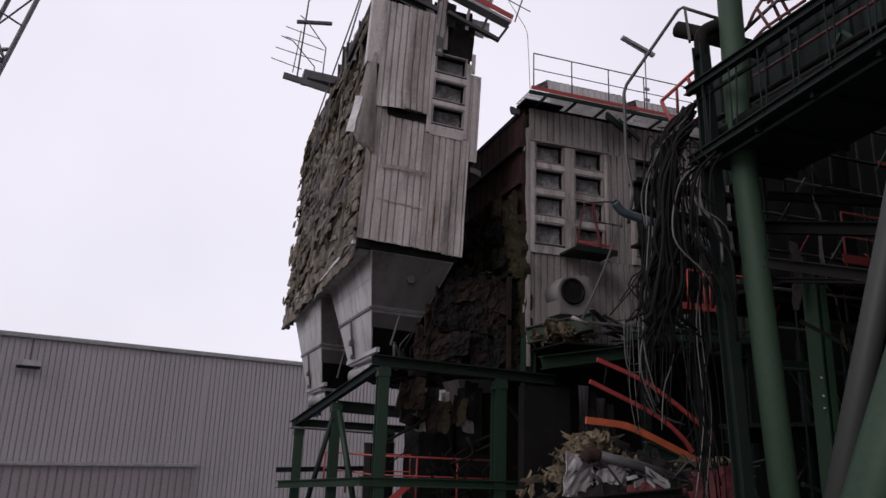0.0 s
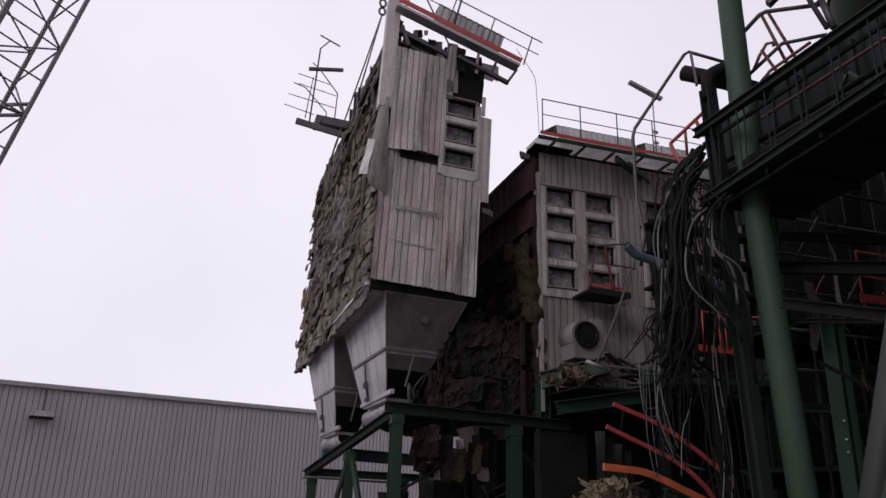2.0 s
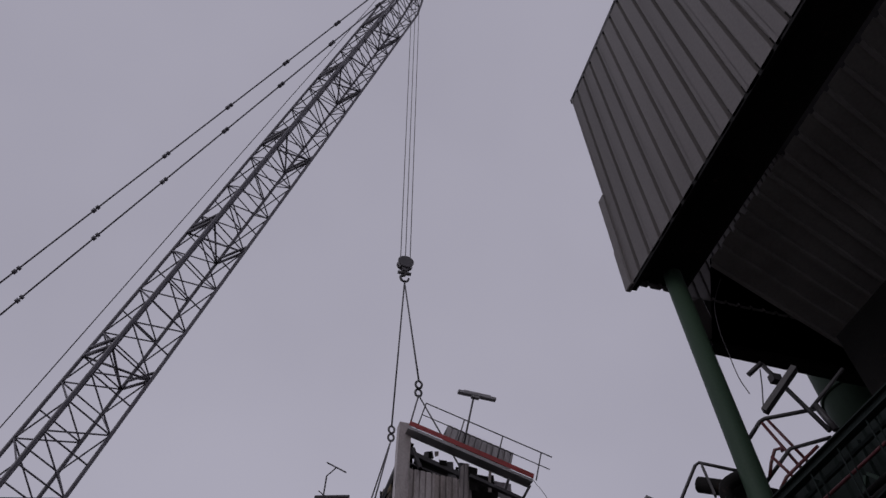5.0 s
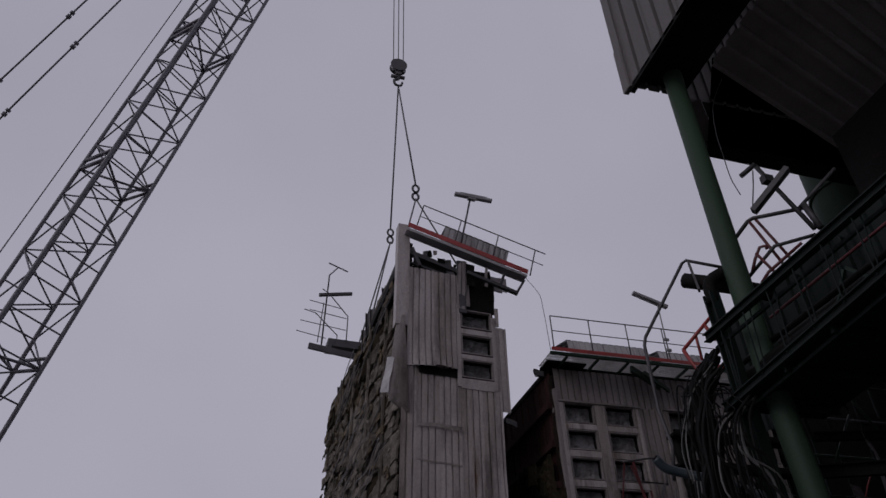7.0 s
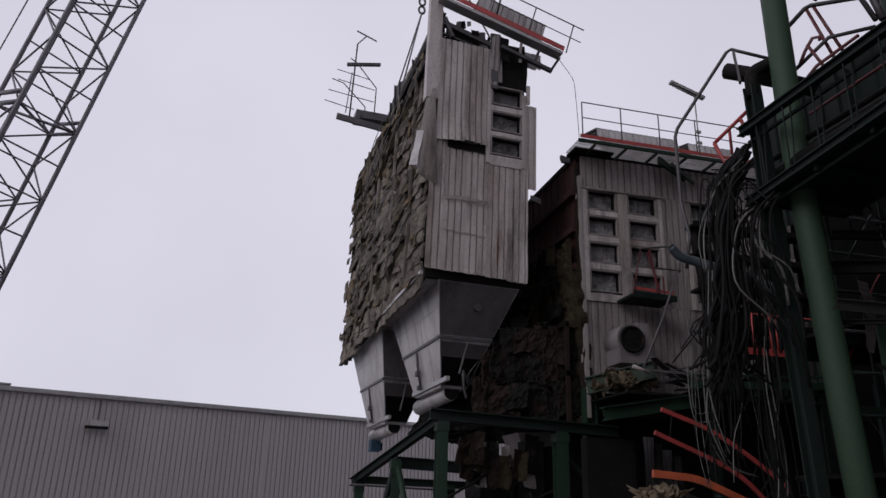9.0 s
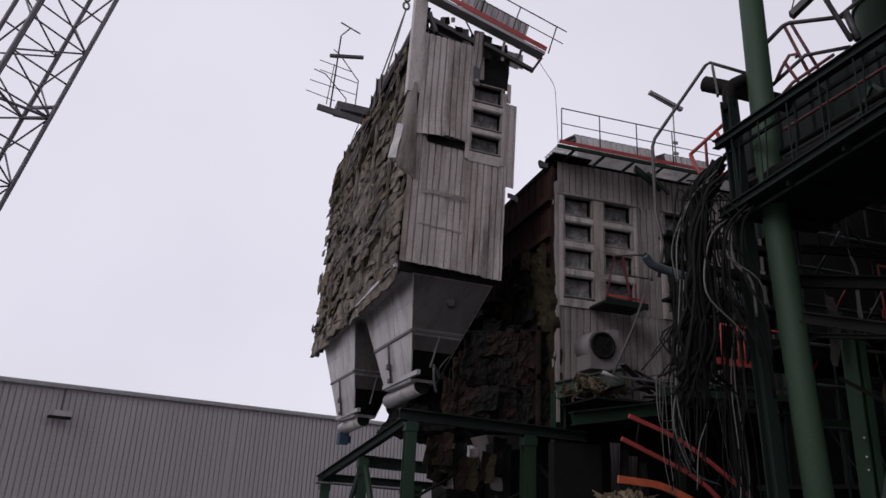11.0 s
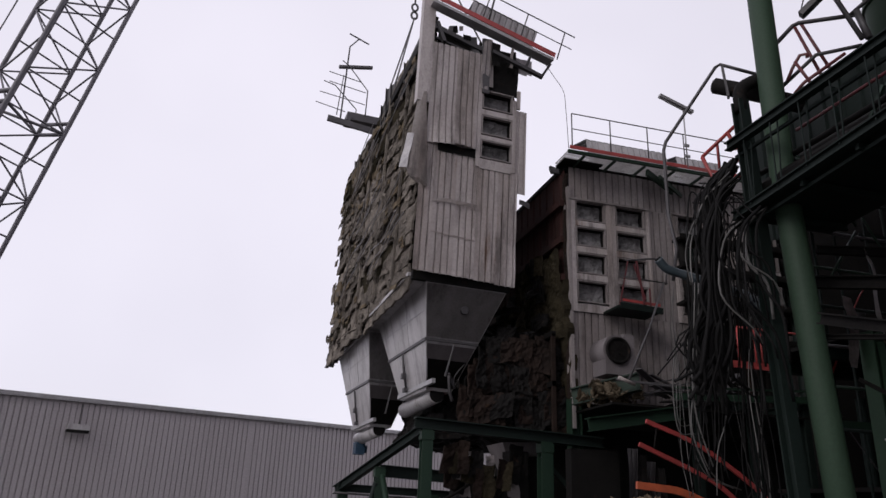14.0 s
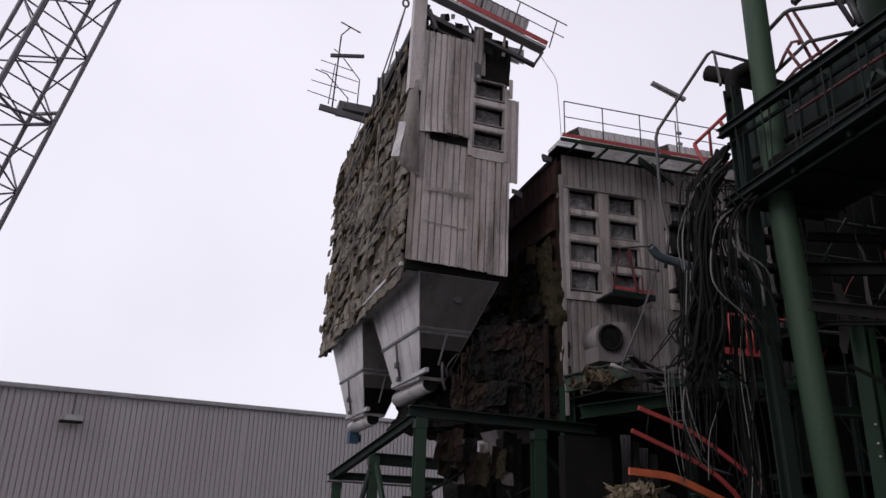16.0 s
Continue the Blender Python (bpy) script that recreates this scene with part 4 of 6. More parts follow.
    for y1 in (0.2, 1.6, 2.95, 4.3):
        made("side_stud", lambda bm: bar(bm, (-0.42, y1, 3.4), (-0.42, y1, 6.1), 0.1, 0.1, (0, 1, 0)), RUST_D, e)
    # burnt skin left leaning where the casing was cut away, torn along a slope
    for k in range(26):
        x = -3.05 + k * 0.115
        slope = 4.1 + 1.82 * (x + 3.15)
        top = min(slope, 6.15) + rng.uniform(-0.3, 0.08)
        low = 3.55 + rng.uniform(-0.1, 0.3)
        if top - low < 0.25:
            continue
        cols = max(1, int((top - low) / 0.7))
        for c in range(cols):
            z0 = low + (top - low) * c / cols
            made("burnt_wool", lambda bm: lumps(bm, (x, 0.2 + rng.uniform(0, 0.45) + 0.1 * c, z0), (1, rng.uniform(-0.4, 0.4), rng.uniform(-0.25, 0.25)), (rng.uniform(-0.12, 0.25), 0.08, 1), rng.uniform(0.2, 0.7), (top - low) / cols * rng.uniform(0.7, 1.4), 18, 18, 0.13, k * 5.3 + c, 0.12, 0.05), RUST_D if (k + c) % 2 else SOOT_SHADE, e)
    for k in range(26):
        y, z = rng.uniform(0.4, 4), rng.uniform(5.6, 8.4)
        made("burnt_wool", lambda bm: lumps(bm, (-0.3 - rng.uniform(0, 0.3), y + 0.5, z), (0.2, -1, rng.uniform(-0.3, 0.3)), (rng.uniform(-0.3, 0.2), 0, 1), rng.uniform(0.15, 0.5), rng.uniform(0.2, 0.7), 10, 12, 0.08, k * 5.3, 0.14, 0.05), (MOSS, SOOT_SHADE, SOOT_SHADE)[k % 3], e)
    # lower wall, its near-black colour standing in for the dark inside below the platform
    made("lower_wall", lambda bm: (box(bm, (5.0, 1.4, 1.4), (9.9, 0.2, 6.0))), SOOT_SHADE, e)
    made("corner_post", lambda bm: ibeam(bm, (0.1, 0.1, -1.5), (0.1, 0.1, 4.4), 0.3, 0.3, 0.03), GREEN, e)


def build_roof_walkway():
    e = thing("roof_walkway", "green roof-edge walkway with red toe board and thin handrail", "walkway", (8.05, 16.6, 11.1))
    L = 7.4
    made("deck_grating", lambda bm: ([box(bm, (0.03 + 0.062 * k, 0.4, 0.02), (0.014, 0.88, 0.035)) for k in range(119)], [box(bm, (L / 2, y, 0.02), (L, 0.014, 0.02)) for y in (0.0, 0.2, 0.4, 0.6, 0.8)]), HOPPER, e, "open steel grating")["kind"] = "stuff"
    made("edge_channel", lambda bm: (box(bm, (L / 2, -0.06, -0.01), (L, 0.05, 0.1)), box(bm, (L / 2, -0.08, -0.06), (L, 0.08, 0.015))), GREEN, e)
    for k in range(7):
        made("bracket", lambda bm: (bar(bm, (0.52 + k * 0.95, -0.02, -0.05), (0.52 + k * 0.95, 0.8, -0.06), 0.05, 0.07),), GREEN, e)
    made("bracket", lambda bm: (bar(bm, (2.5, 0.05, -0.2), (3.6, 0.5, -0.45), 0.08, 0.2), bar(bm, (2.9, 0.05, -0.28), (3.9, 0.5, -0.55), 0.06, 0.12)), GREEN, e, "bent green bracket")
    made("toe_board", lambda bm: box(bm, (L / 2 + 0.04, -0.1, 0.11), (L, 0.015, 0.11)), RED, e, "red toe board")
    rail(e, (0.12, -0.08, 0.1), (L - 0.1, -0.08, 0.1), 1.08, 7, STEEL, (0, 0, 1), 0.018)
    for x, w, h in ((1.1, 2.7, 1.05), (4.15, 1.6, 1.0)):
        made("roof_hood", lambda bm: (ribbed(bm, (x, 0.75, 0.05), (1, 0, 0), (0, 0.25, 1), w, h, 0.2, 0.03), ribbed(bm, (x, 0.75 + h * 0.25, 0.05 + h), (1, 0, 0), (0, 1, 0.25), w, 1.2, 0.2, 0.03)), HOPPER, e, "low ribbed hood behind the rail")
    made("lamp_pole", lambda bm: (tube(bm, [(3.78, -0.1, 0.1), (3.78, -0.1, 2.05)], 0.022, 6), bar(bm, (3.7, -0.12, 0.45), (3.86, -0.12, 0.45), 0.05, 0.08), bar(bm, (3.7, -0.12, 0.8), (3.86, -0.12, 0.8), 0.05, 0.08)), GALV, e)
    made("strip_lamp", lambda bm: (bar(bm, (3.0, -0.1, 2.34), (4.1, -0.1, 1.98), 0.14, 0.09), bar(bm, (3.2, -0.1, 2.2), (3.9, -0.1, 1.96), 0.05, 0.04)), GALV, e, "grey strip lamp on a pole")


# ---- green steel frame under the casing ----
def build_frame():
    e = thing("support_frame", "dark green steel frame of posts, beams and braces", "steel frame", (4.4, 17.0, -1.5))
    o = Vector((4.4, 17.0, -1.5))

    def L(p):
        return Vector(p) - o
    made("beam", lambda bm: ibeam(bm, L((4.15, 17.0, 3.5)), L((9.0, 17.0, 3.3)), 0.3, 0.26, 0.03), GREEN_SHADE, e)
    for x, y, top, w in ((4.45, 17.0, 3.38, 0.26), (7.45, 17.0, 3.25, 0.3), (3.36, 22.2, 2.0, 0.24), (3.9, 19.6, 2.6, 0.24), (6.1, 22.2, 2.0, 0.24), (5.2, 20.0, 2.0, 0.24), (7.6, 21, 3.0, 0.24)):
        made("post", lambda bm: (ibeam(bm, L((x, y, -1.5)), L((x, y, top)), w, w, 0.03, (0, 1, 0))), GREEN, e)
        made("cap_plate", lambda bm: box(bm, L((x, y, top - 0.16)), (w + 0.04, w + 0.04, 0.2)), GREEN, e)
    made("sloping_beam", lambda bm: ibeam(bm, L((4.35, 17.1, 3.35)), L((3.2, 22.6, 2.02)), 0.16, 0.22, 0.02), GREEN_SHADE, e)
    made("beam", lambda bm: ibeam(bm, L((3.9, 19.6, 2.5)), L((7.4, 19.6, 2.35)), 0.2, 0.3, 0.02), GREEN_SHADE, e)
    made("beam", lambda bm: ibeam(bm, L((3.2, 22.2, 2.1)), L((7.4, 22.2, 2.0)), 0.2, 0.22, 0.02), GREEN_SHADE, e)
    made("tie_rod", lambda bm: tube(bm, [L((3.1, 22.0, 1.95)), L((6.2, 22.0, 1.85))], 0.03, 6), STEEL, e)
    made("brace", lambda bm: tube(bm, [L((3.95, 19.5, 2.4)), L((4.6, 19.0, -0.8))], 0.08, 8), GREEN, e)
    made("brace", lambda bm: tube(bm, [L((3.8, 19.5, 2.2)), L((3.3, 21.0, -1.0))], 0.07, 8), GREEN_SHADE, e)
    made("brace", lambda bm: bar(bm, L((7.4, 17.1, 2.9)), L((8.2, 17.1, 2.1)), 0.1, 0.1), GREEN_SHADE, e)
    made("beam", lambda bm: ibeam(bm, L((4.0, 16.9, 0.75)), L((8.6, 16.9, 0.7)), 0.18, 0.2, 0.02), GREEN, e)
    made("beam", lambda bm: ibeam(bm, L((4.4, 17.0, 0.75)), L((2.9, 22.3, 0.35)), 0.18, 0.2, 0.02), GREEN, e)
    made("beam", lambda bm: ibeam(bm, L((2.8, 22.3, 0.75)), L((5.6, 22.3, 0.85)), 0.14, 0.14, 0.02), GREEN_SHADE, e)
    g = thing("platform_railing", "red tubular safety railing inside the green frame", "railing", (4.4, 17.6, 0.3))
    rail(g, (0.2, 0.3, 0), (3.4, 0.3, -0.05), 1.0, 4, RED, (0, 0, 1), 0.025)
    rail(g, (0.15, 0.3, 0), (-0.3, 4.2, 0), 1.0, 3, RED, (0, 0, 1), 0.025)
    rail(g, (1.0, 2.6, 0), (3.4, 2.6, 0), 1.0, 4, RED, (0, 0, 1), 0.02)
    made("stair_string", lambda bm: (bar(bm, (0.3, 1.2, -0.6), (1.6, 1.2, 0.5), 0.05, 0.16),), RED, g)


# ---- columns and gallery on the near side ----
def build_gallery():
    c = thing("pipe_column", "tall round column in faded light green paint", "column", (8.12, 8.85, -1.5))
    made("shaft", lambda bm: tube(bm, [(0.235, -0.215, 0), (0.08, -0.073, 5.2), (0, 0, 8.2), (0, 0, 15.4)], 0.2, 32), GREEN_L, c)
    made("base_plate", lambda bm: box(bm, (0.235, -0.215, 0.02), (0.7, 0.7, 0.04)), GREEN_SHADE, c)
    p = thing("side_post", "dark green steel post beside the round column", "post", (7.74, 9.2, -1.5))
    made("shaft", lambda bm: ibeam(bm, (0.2, -0.18, 0), (0, 0, 9.9), 0.2, 0.22, 0.03, (0, 1, 0)), GREEN_SHADE, p)
    made("cap", lambda bm: (tube(bm, bend([(0.02, 0, 9.7), (0.05, -0.02, 10.15), (0.4, -0.2, 10.35)], 4), 0.12, 10)), SOOT_SHADE, p)
    e = thing("conveyor_gallery", "overhead gallery clad in grey ribbed sheet with a dark soffit", "gallery", (7.39, 9.45, 13.9))
    for k in range(14):
        made("cladding_sheet", lambda bm: ribbed(bm, (0, -0.14 - k * 1.0, -0.03 * (k % 3)), (0, -1, 0), (0, 0, 1), 1.01, 9.0, 0.5, 0.11, flat=0.78, phase=0.2), CLAD_G, e)
    made("edge_fold", lambda bm: (box(bm, (0.02, -0.12, 4.5), (0.06, 0.06, 9.0)), box(bm, (0.0, 0.0, 1.77), (0.1, 0.26, 3.54)), box(bm, (-0.02, 0.03, 0.72), (0.08, 0.24, 1.4))), CLAD_G, e, "folded corner flashing with a stepped foot")
    # lower edge, soffit beam, end soffit and end beam are drawn near-black
    made("lower_edge", lambda bm: box(bm, (0.06, -7, 0.0), (0.12, 14, 0.14)), SOOT_SHADE, e)
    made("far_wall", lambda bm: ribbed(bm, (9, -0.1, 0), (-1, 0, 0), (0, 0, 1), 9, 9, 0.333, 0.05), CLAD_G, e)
    made("soffit_beam", lambda bm: (box(bm, (0.75, -7, 0.35), (1.3, 14, 0.3)),), SOOT_SHADE, e)
    def soffit(bm):
        """Ribbed sheet laid askew and trimmed to the gallery's floor."""
        ribbed(bm, (-6.5, -3.4, 0.0), (0.32, -0.947, 0), (0.947, 0.32, 0), 24, 24, 0.46, 0.09, flat=0.74)
        for co, no in (((1.36, 0, 0), (-1, 0, 0)), ((9.9, 0, 0), (1, 0, 0)), ((1.5, -1.05, 0), (-0.32, 0.947, 0)), ((0, -14, 0), (0, -1, 0))):
            bmesh.ops.bisect_plane(bm, geom=bm.verts[:] + bm.edges[:] + bm.faces[:], plane_co=co, plane_no=no, clear_outer=True)
    made("soffit_sheet", soffit, SOFFIT, e, "grey ribbed sheet under the gallery")

    def end_soffit(bm):
        V = [bm.verts.new(p) for p in ((1.38, -1.2, 0.1), (2.75, 1.15, 0.1), (9.9, 1.15, 0.1), (9.9, -1.2, 0.1))]
        bmesh.ops.solidify(bm, geom=[bm.faces.new(V)], thickness=0.05)
    made("end_soffit", end_soffit, SOOT_SHADE, e)
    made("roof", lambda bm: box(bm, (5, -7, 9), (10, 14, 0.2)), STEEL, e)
    made("end_beam", lambda bm: (bar(bm, (2.75, 1.3, 0.95), (9, 1.25, 0.75), 0.3, 2.0)), SOOT_SHADE, e)
    made("end_plate", lambda bm: bar(bm, (1.6, 0.1, 0.25), (2.75, 1.2, 0.3), 0.5, 0.3), CLAD_G, e)
    t = thing("truss_walkway", "dark green truss walkway with uprights and near-black pipes", "walkway", (7.55, 9.3, 6.3))
    for z, h in ((0.0, 0.2), (1.28, 0.2)):
        made("chord_beam", lambda bm: ibeam(bm, (0, 0.1, z), (0, -9.8, z + (0 if z else 0.75)), 0.13, 0.15, 0.02), GREEN_SHADE, t)
        made("cable_tray", lambda bm: bar(bm, (0.16, 0.1, z - 0.16), (0.16, -9.8, z - 0.16 + (0 if z else 0.75)), 0.05, 0.05), GREEN_SHADE, t)
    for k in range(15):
        made("upright", lambda bm: bar(bm, (-0.03, -0.35 - k * 0.62, 0.05 + 0.0465 * k), (-0.03, -0.35 - k * 0.62, 1.22), 0.016, 0.02, (0, 1, 0)), GREEN_SHADE, t)
        made("upright", lambda bm: bar(bm, (0.05, -0.35 - k * 0.62, 0.05 + 0.0465 * k), (0.05, -0.43 - k * 0.62, 1.22), 0.016, 0.02, (0, 1, 0)), GREEN_SHADE, t)
    made("deck", lambda bm: bar(bm, (1.0, 0.1, 0.0), (1.0, -9.7, 0.75), 1.8, 0.06), GREEN_SHADE, t)
    made("back_plate", lambda bm: ribbed(bm, (1.86, 2.1, 0.3), (0, -1, 0), (0, 0, 1), 11.8, 2.4, 0.4, 0.05), GREEN_SHADE, t)
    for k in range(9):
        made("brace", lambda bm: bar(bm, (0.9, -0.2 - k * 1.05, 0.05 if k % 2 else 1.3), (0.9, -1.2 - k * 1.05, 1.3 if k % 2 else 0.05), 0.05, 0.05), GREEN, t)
        made("joist", lambda bm: bar(bm, (0.05, -0.3 - k * 1.05, 0.08 * k - 0.08), (1.85, -0.3 - k * 1.05, 0.08 * k - 0.08), 0.06, 0.1), GREEN_SHADE, t)
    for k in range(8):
        made("hanger", lambda bm: bar(bm, (1.7, -0.6 - k * 1.15, 0.05 + 0.088 * k), (1.7, -0.6 - k * 1.15, 2.4), 0.08, 0.08, (0, 1, 0)), GREEN_SHADE, t)
    # rail, toe board and pipes coloured darker for the shade inside the walkway
    made("guard_rail", lambda bm: tube(bm, [(1.5, 0.1, 1.9), (1.5, -9.6, 1.9)], 0.03, 6), MAROON, t)
    made("toe_board", lambda bm: box(bm, (1.55, -4.8, 1.35), (0.02, 9.4, 0.14)), MAROON, t)
    for x, z, r, m in ((0.55, 0.5, 0.18, SOOT_SHADE), (1.1, 1.0, 0.14, SOOT_SHADE), (1.5, 0.35, 0.12, SOOT_SHADE), (0.7, 0.95, 0.05, SOOT_SHADE)):
        made("service_pipe", lambda bm: tube(bm, [(x, 0.2, z), (x, -9.8, z)], r, 12), m, t)
    s = thing("scaffold_grid", "dim green steel scaffold of thin posts and rails behind the walkway", "scaffold", (9.9, 10.3, -1.5))
    for k in range(9):
        made("post", lambda bm: tube(bm, [(k * 0.62, 0.12 * (k % 2), 0), (k * 0.62 + 0.03, 0.12 * (k % 2), 10.4)], 0.03, 6), GREEN_SHADE, s)
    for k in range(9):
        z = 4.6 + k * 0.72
        made("ledger", lambda bm: tube(bm, [(-0.4, -0.06, z), (5.4, -0.02, z + 0.02 * (k % 3))], 0.03, 6), (GREEN_SHADE, GREEN, STEEL)[k % 3], s)
        made("board", lambda bm: box(bm, (0.6 + (k * 1.7) % 3.6, 0.1, z + 0.1), (0.9 + 0.2 * (k % 3), 0.04, 0.16)), (GREEN, GREEN_SHADE, RED, STEEL)[k % 4], s)
    for k in range(7):
        x, z = (k * 0.93) % 4.6, 4.8 + (k * 1.3) % 4.2
        made("brace", lambda bm: tube(bm, [(x, -0.1, z), (x + (0.9 if k % 2 else -0.7), -0.1, z + 1.2)], 0.025, 6), GREEN, s)
    # dark inside of the plant behind: its shade is put into near-black walls
    w = thing("plant_interior", "near-black steel interior of the plant behind the columns, shade in its colour", "structure", (16, 14, -1.5), kind="structure")
    made("back_wall", lambda bm: box(bm, (2.0, 1.0, 6.2), (8, 0.2, 12.4)), SOOT_SHADE, w)
    made("side_wall", lambda bm: box(bm, (1.6, -4.0, 6.2), (0.2, 10, 12.4)), SOOT_SHADE, w)
    # added wall just out of view that blocks sky light from the right
    made("near_wall", lambda bm: box(bm, (-4.4, -19.0, 7), (0.3, 27, 14)), SOOT_SHADE, w)
    made("cross_wall", lambda bm: box(bm, (-1.5, -5.6, 7), (6.0, 0.2, 14)), SOOT_SHADE, w)


build_hall()
tower = build_tower()
hook_block, slings = build_rigging()
build_crane()
build_filter_house()
build_roof_walkway()
build_frame()
build_gallery()


# ---- platforms, pipes and wreckage in front of the filter house ----
def build_platform():
    e = thing("work_platform", "torn green steel platform with red toe board below the facade", "platform", (9.0, 15.5, 4.0))
    o = Vector((9.0, 15.5, 4.0))

    def L(ps):
        return [Vector(p) - o for p in ps]
    a, b = L(((8.17, 16.90, 4.37), (9.32, 15.60, 4.66)))
    made("edge_beam", lambda bm: ibeam(bm, a, b, 0.24, 0.42, 0.03), GREEN, e)
    c, d = L(((7.62, 15.00, 3.48), (9.92, 15.00, 3.89)))
    made("lower_beam", lambda bm: ibeam(bm, c, d, 0.26, 0.3, 0.025), GREEN, e)
    f, g = L(((8.69, 15.60, 4.66), (10.18, 15.20, 4.54)))
    made("deck_edge", lambda bm: bar(bm, f, g, 0.06, 0.05), STEEL, e)
    h, i = L(((10.02, 15.20, 4.52), (16.11, 15.20, 4.81)))
    made("deck_edge", lambda bm: (bar(bm, h, i, 0.08, 0.05), bar(bm, h + Vector((0, 0, -0.22)), i + Vector((0, 0, -0.22)), 0.1, 0.16)), GREEN, e)
    made("deck", lambda bm: (box(bm, (3.2, 0.75, 0.05), (7.6, 1.9, 0.05))), SOOT_SHADE, e)
    j, k = L(((11.63, 15.20, 5.23), (16.15, 15.20, 5.21)))
    made("toe_board", lambda bm: bar(bm, j, k, 0.03, 0.17), RED, e, "red toe board")
    for t in (0.1, 0.36, 0.62, 0.86):
        p = h + (i - h) * t
        made("bracket", lambda bm: ibeam(bm, p + Vector((0, 0.1, -0.3)), p + Vector((0, 1.7, -0.4)), 0.14, 0.2, 0.02), GREEN_SHADE, e)
        made("post", lambda bm: ibeam(bm, p + Vector((0, 0.2, -5.3)), p + Vector((0, 0.2, -0.3)), 0.18, 0.18, 0.02, (0, 1, 0)), GREEN_SHADE, e)
    for t in (0.06, 0.17, 0.21, 0.33, 0.5, 0.8):
        p = j + (k - j) * t
        made("rail_post", lambda bm: tube(bm, [p, p + Vector((0, 0, 0.95))], 0.025, 6), RED, e)
    made("top_rail", lambda bm: tube(bm, [j + (k - j) * 0.06 + Vector((0, 0, 0.95)), k + Vector((0, 0, 0.95))], 0.025, 6), RED, e)
    m = thing("facade_landing", "small green landing with bent red rails on the facade", "landing", (10.1, 16.3, 6.2))
    o2 = Vector((10.1, 16.3, 6.2))
    p, q = [Vector(v) - o2 for v in ((9.29, 16.30, 6.74), (10.49, 16.30, 6.70))]
    made("deck", lambda bm: (bar(bm, p + Vector((0, 0.45, 0)), q + Vector((0.05, 0.45, 0)), 0.9, 0.06), bar(bm, p, q + Vector((0.05, 0, 0)), 0.06, 0.16)), GREEN_SHADE, m)
    made("toe_board", lambda bm: bar(bm, p + Vector((0.1, 0.02, 0.16)), q + Vector((0, 0.02, 0.16)), 0.02, 0.07), RED, m, "red toe board")
    made("top_rail", lambda bm: tube(bm, bend([Vector(v) - o2 for v in ((9.53, 16.30, 7.99), (10.67, 16.30, 8.13))] + [q + Vector((0.2, 0, 0.75))], 4), 0.024, 6), STEEL, m)
    made("knee_rail", lambda bm: tube(bm, [Vector(v) - o2 for v in ((9.44, 16.30, 7.53), (10.74, 16.30, 7.49))], 0.02, 6), STEEL, m)
    r0, r1 = [Vector(v) - o2 for v in ((9.29, 16.30, 6.74), (9.58, 16.30, 7.97))]
    made("rail_post", lambda bm: (bar(bm, r0, r1, 0.03, 0.03)), MAROON, m)
    s0, s1 = [Vector(v) - o2 for v in ((9.78, 16.20, 7.97), (9.95, 16.20, 6.84))]
    made("bent_post", lambda bm: (bar(bm, s0, s1, 0.05, 0.04), bar(bm, s0 + Vector((-0.08, 0, -0.1)), s1 + Vector((0.04, 0, 0.1)), 0.03, 0.03)), MAROON, m, "bent red post")
    for x in (0.2, 0.4):
        made("rail_post", lambda bm: bar(bm, p + Vector((x + 0.5, 0, 0)), p + Vector((x + 0.5, 0, 0.55)), 0.03, 0.03), MAROON, m)
    n = thing("fan_casing", "round-mouthed grey ventilator casing standing on the platform", "fan", (9.13, 16.30, 5.52))
    made("volute", lambda bm: (tube(bm, [(0, -0.05, 0), (0, 0.7, 0.02)], 0.4, 24), box(bm, (0.1, 0.33, -0.35), (0.85, 0.72, 0.5)), box(bm, (0.35, 0.33, 0.1), (0.3, 0.7, 0.7))), HOPPER_D, n)
    made("inlet_ring", lambda bm: tube(bm, [(0.31 * math.cos(t), -0.09, 0.31 * math.sin(t)) for t in [k * math.pi / 12 for k in range(25)]], 0.04, 8, False), SOOT_SHADE, n)
    made("inlet", lambda bm: tube(bm, [(0, -0.075, 0), (0, -0.06, 0)], 0.3, 24), SOOT_SHADE, n, "black inlet opening")
    made("blade", lambda bm: [bar(bm, (0.06 * math.cos(t), -0.09, 0.06 * math.sin(t)), (0.27 * math.cos(t + 0.5), -0.085, 0.27 * math.sin(t + 0.5)), 0.06, 0.015, (0, 1, 0)) for t in (0.2, 1.5, 2.6, 3.9, 5.2)], SOOT_SHADE, n)


def heap(bm, c, sx, sy, h, seed, n=26):
    """A heap with a broken, clumpy surface."""
    g = []
    for j in range(n + 1):
        row = []
        for i in range(n + 1):
            u, v = 2 * i / n - 1, 2 * j / n - 1
            r = math.hypot(u, v)
            q = Vector((u * sx * 2 + seed, v * sy * 2, seed))
            z = h * max(0, 1 - r ** 1.6) * (1 + 0.5 * noise.noise(q * 0.8)) + 0.2 * noise.noise(q * 2.2) + 0.12 * noise.noise(q * 5)
            row.append(bm.verts.new(Vector(c) + Vector((u * sx + 0.1 * noise.noise(q * 3), v * sy + 0.1 * noise.noise(q * 3.3), z if r < 0.97 else -0.3))))
        g.append(row)
    for A, B in zip(g, g[1:]):
        for i in range(n):
            bm.faces.new((A[i], A[i + 1], B[i + 1], B[i]))


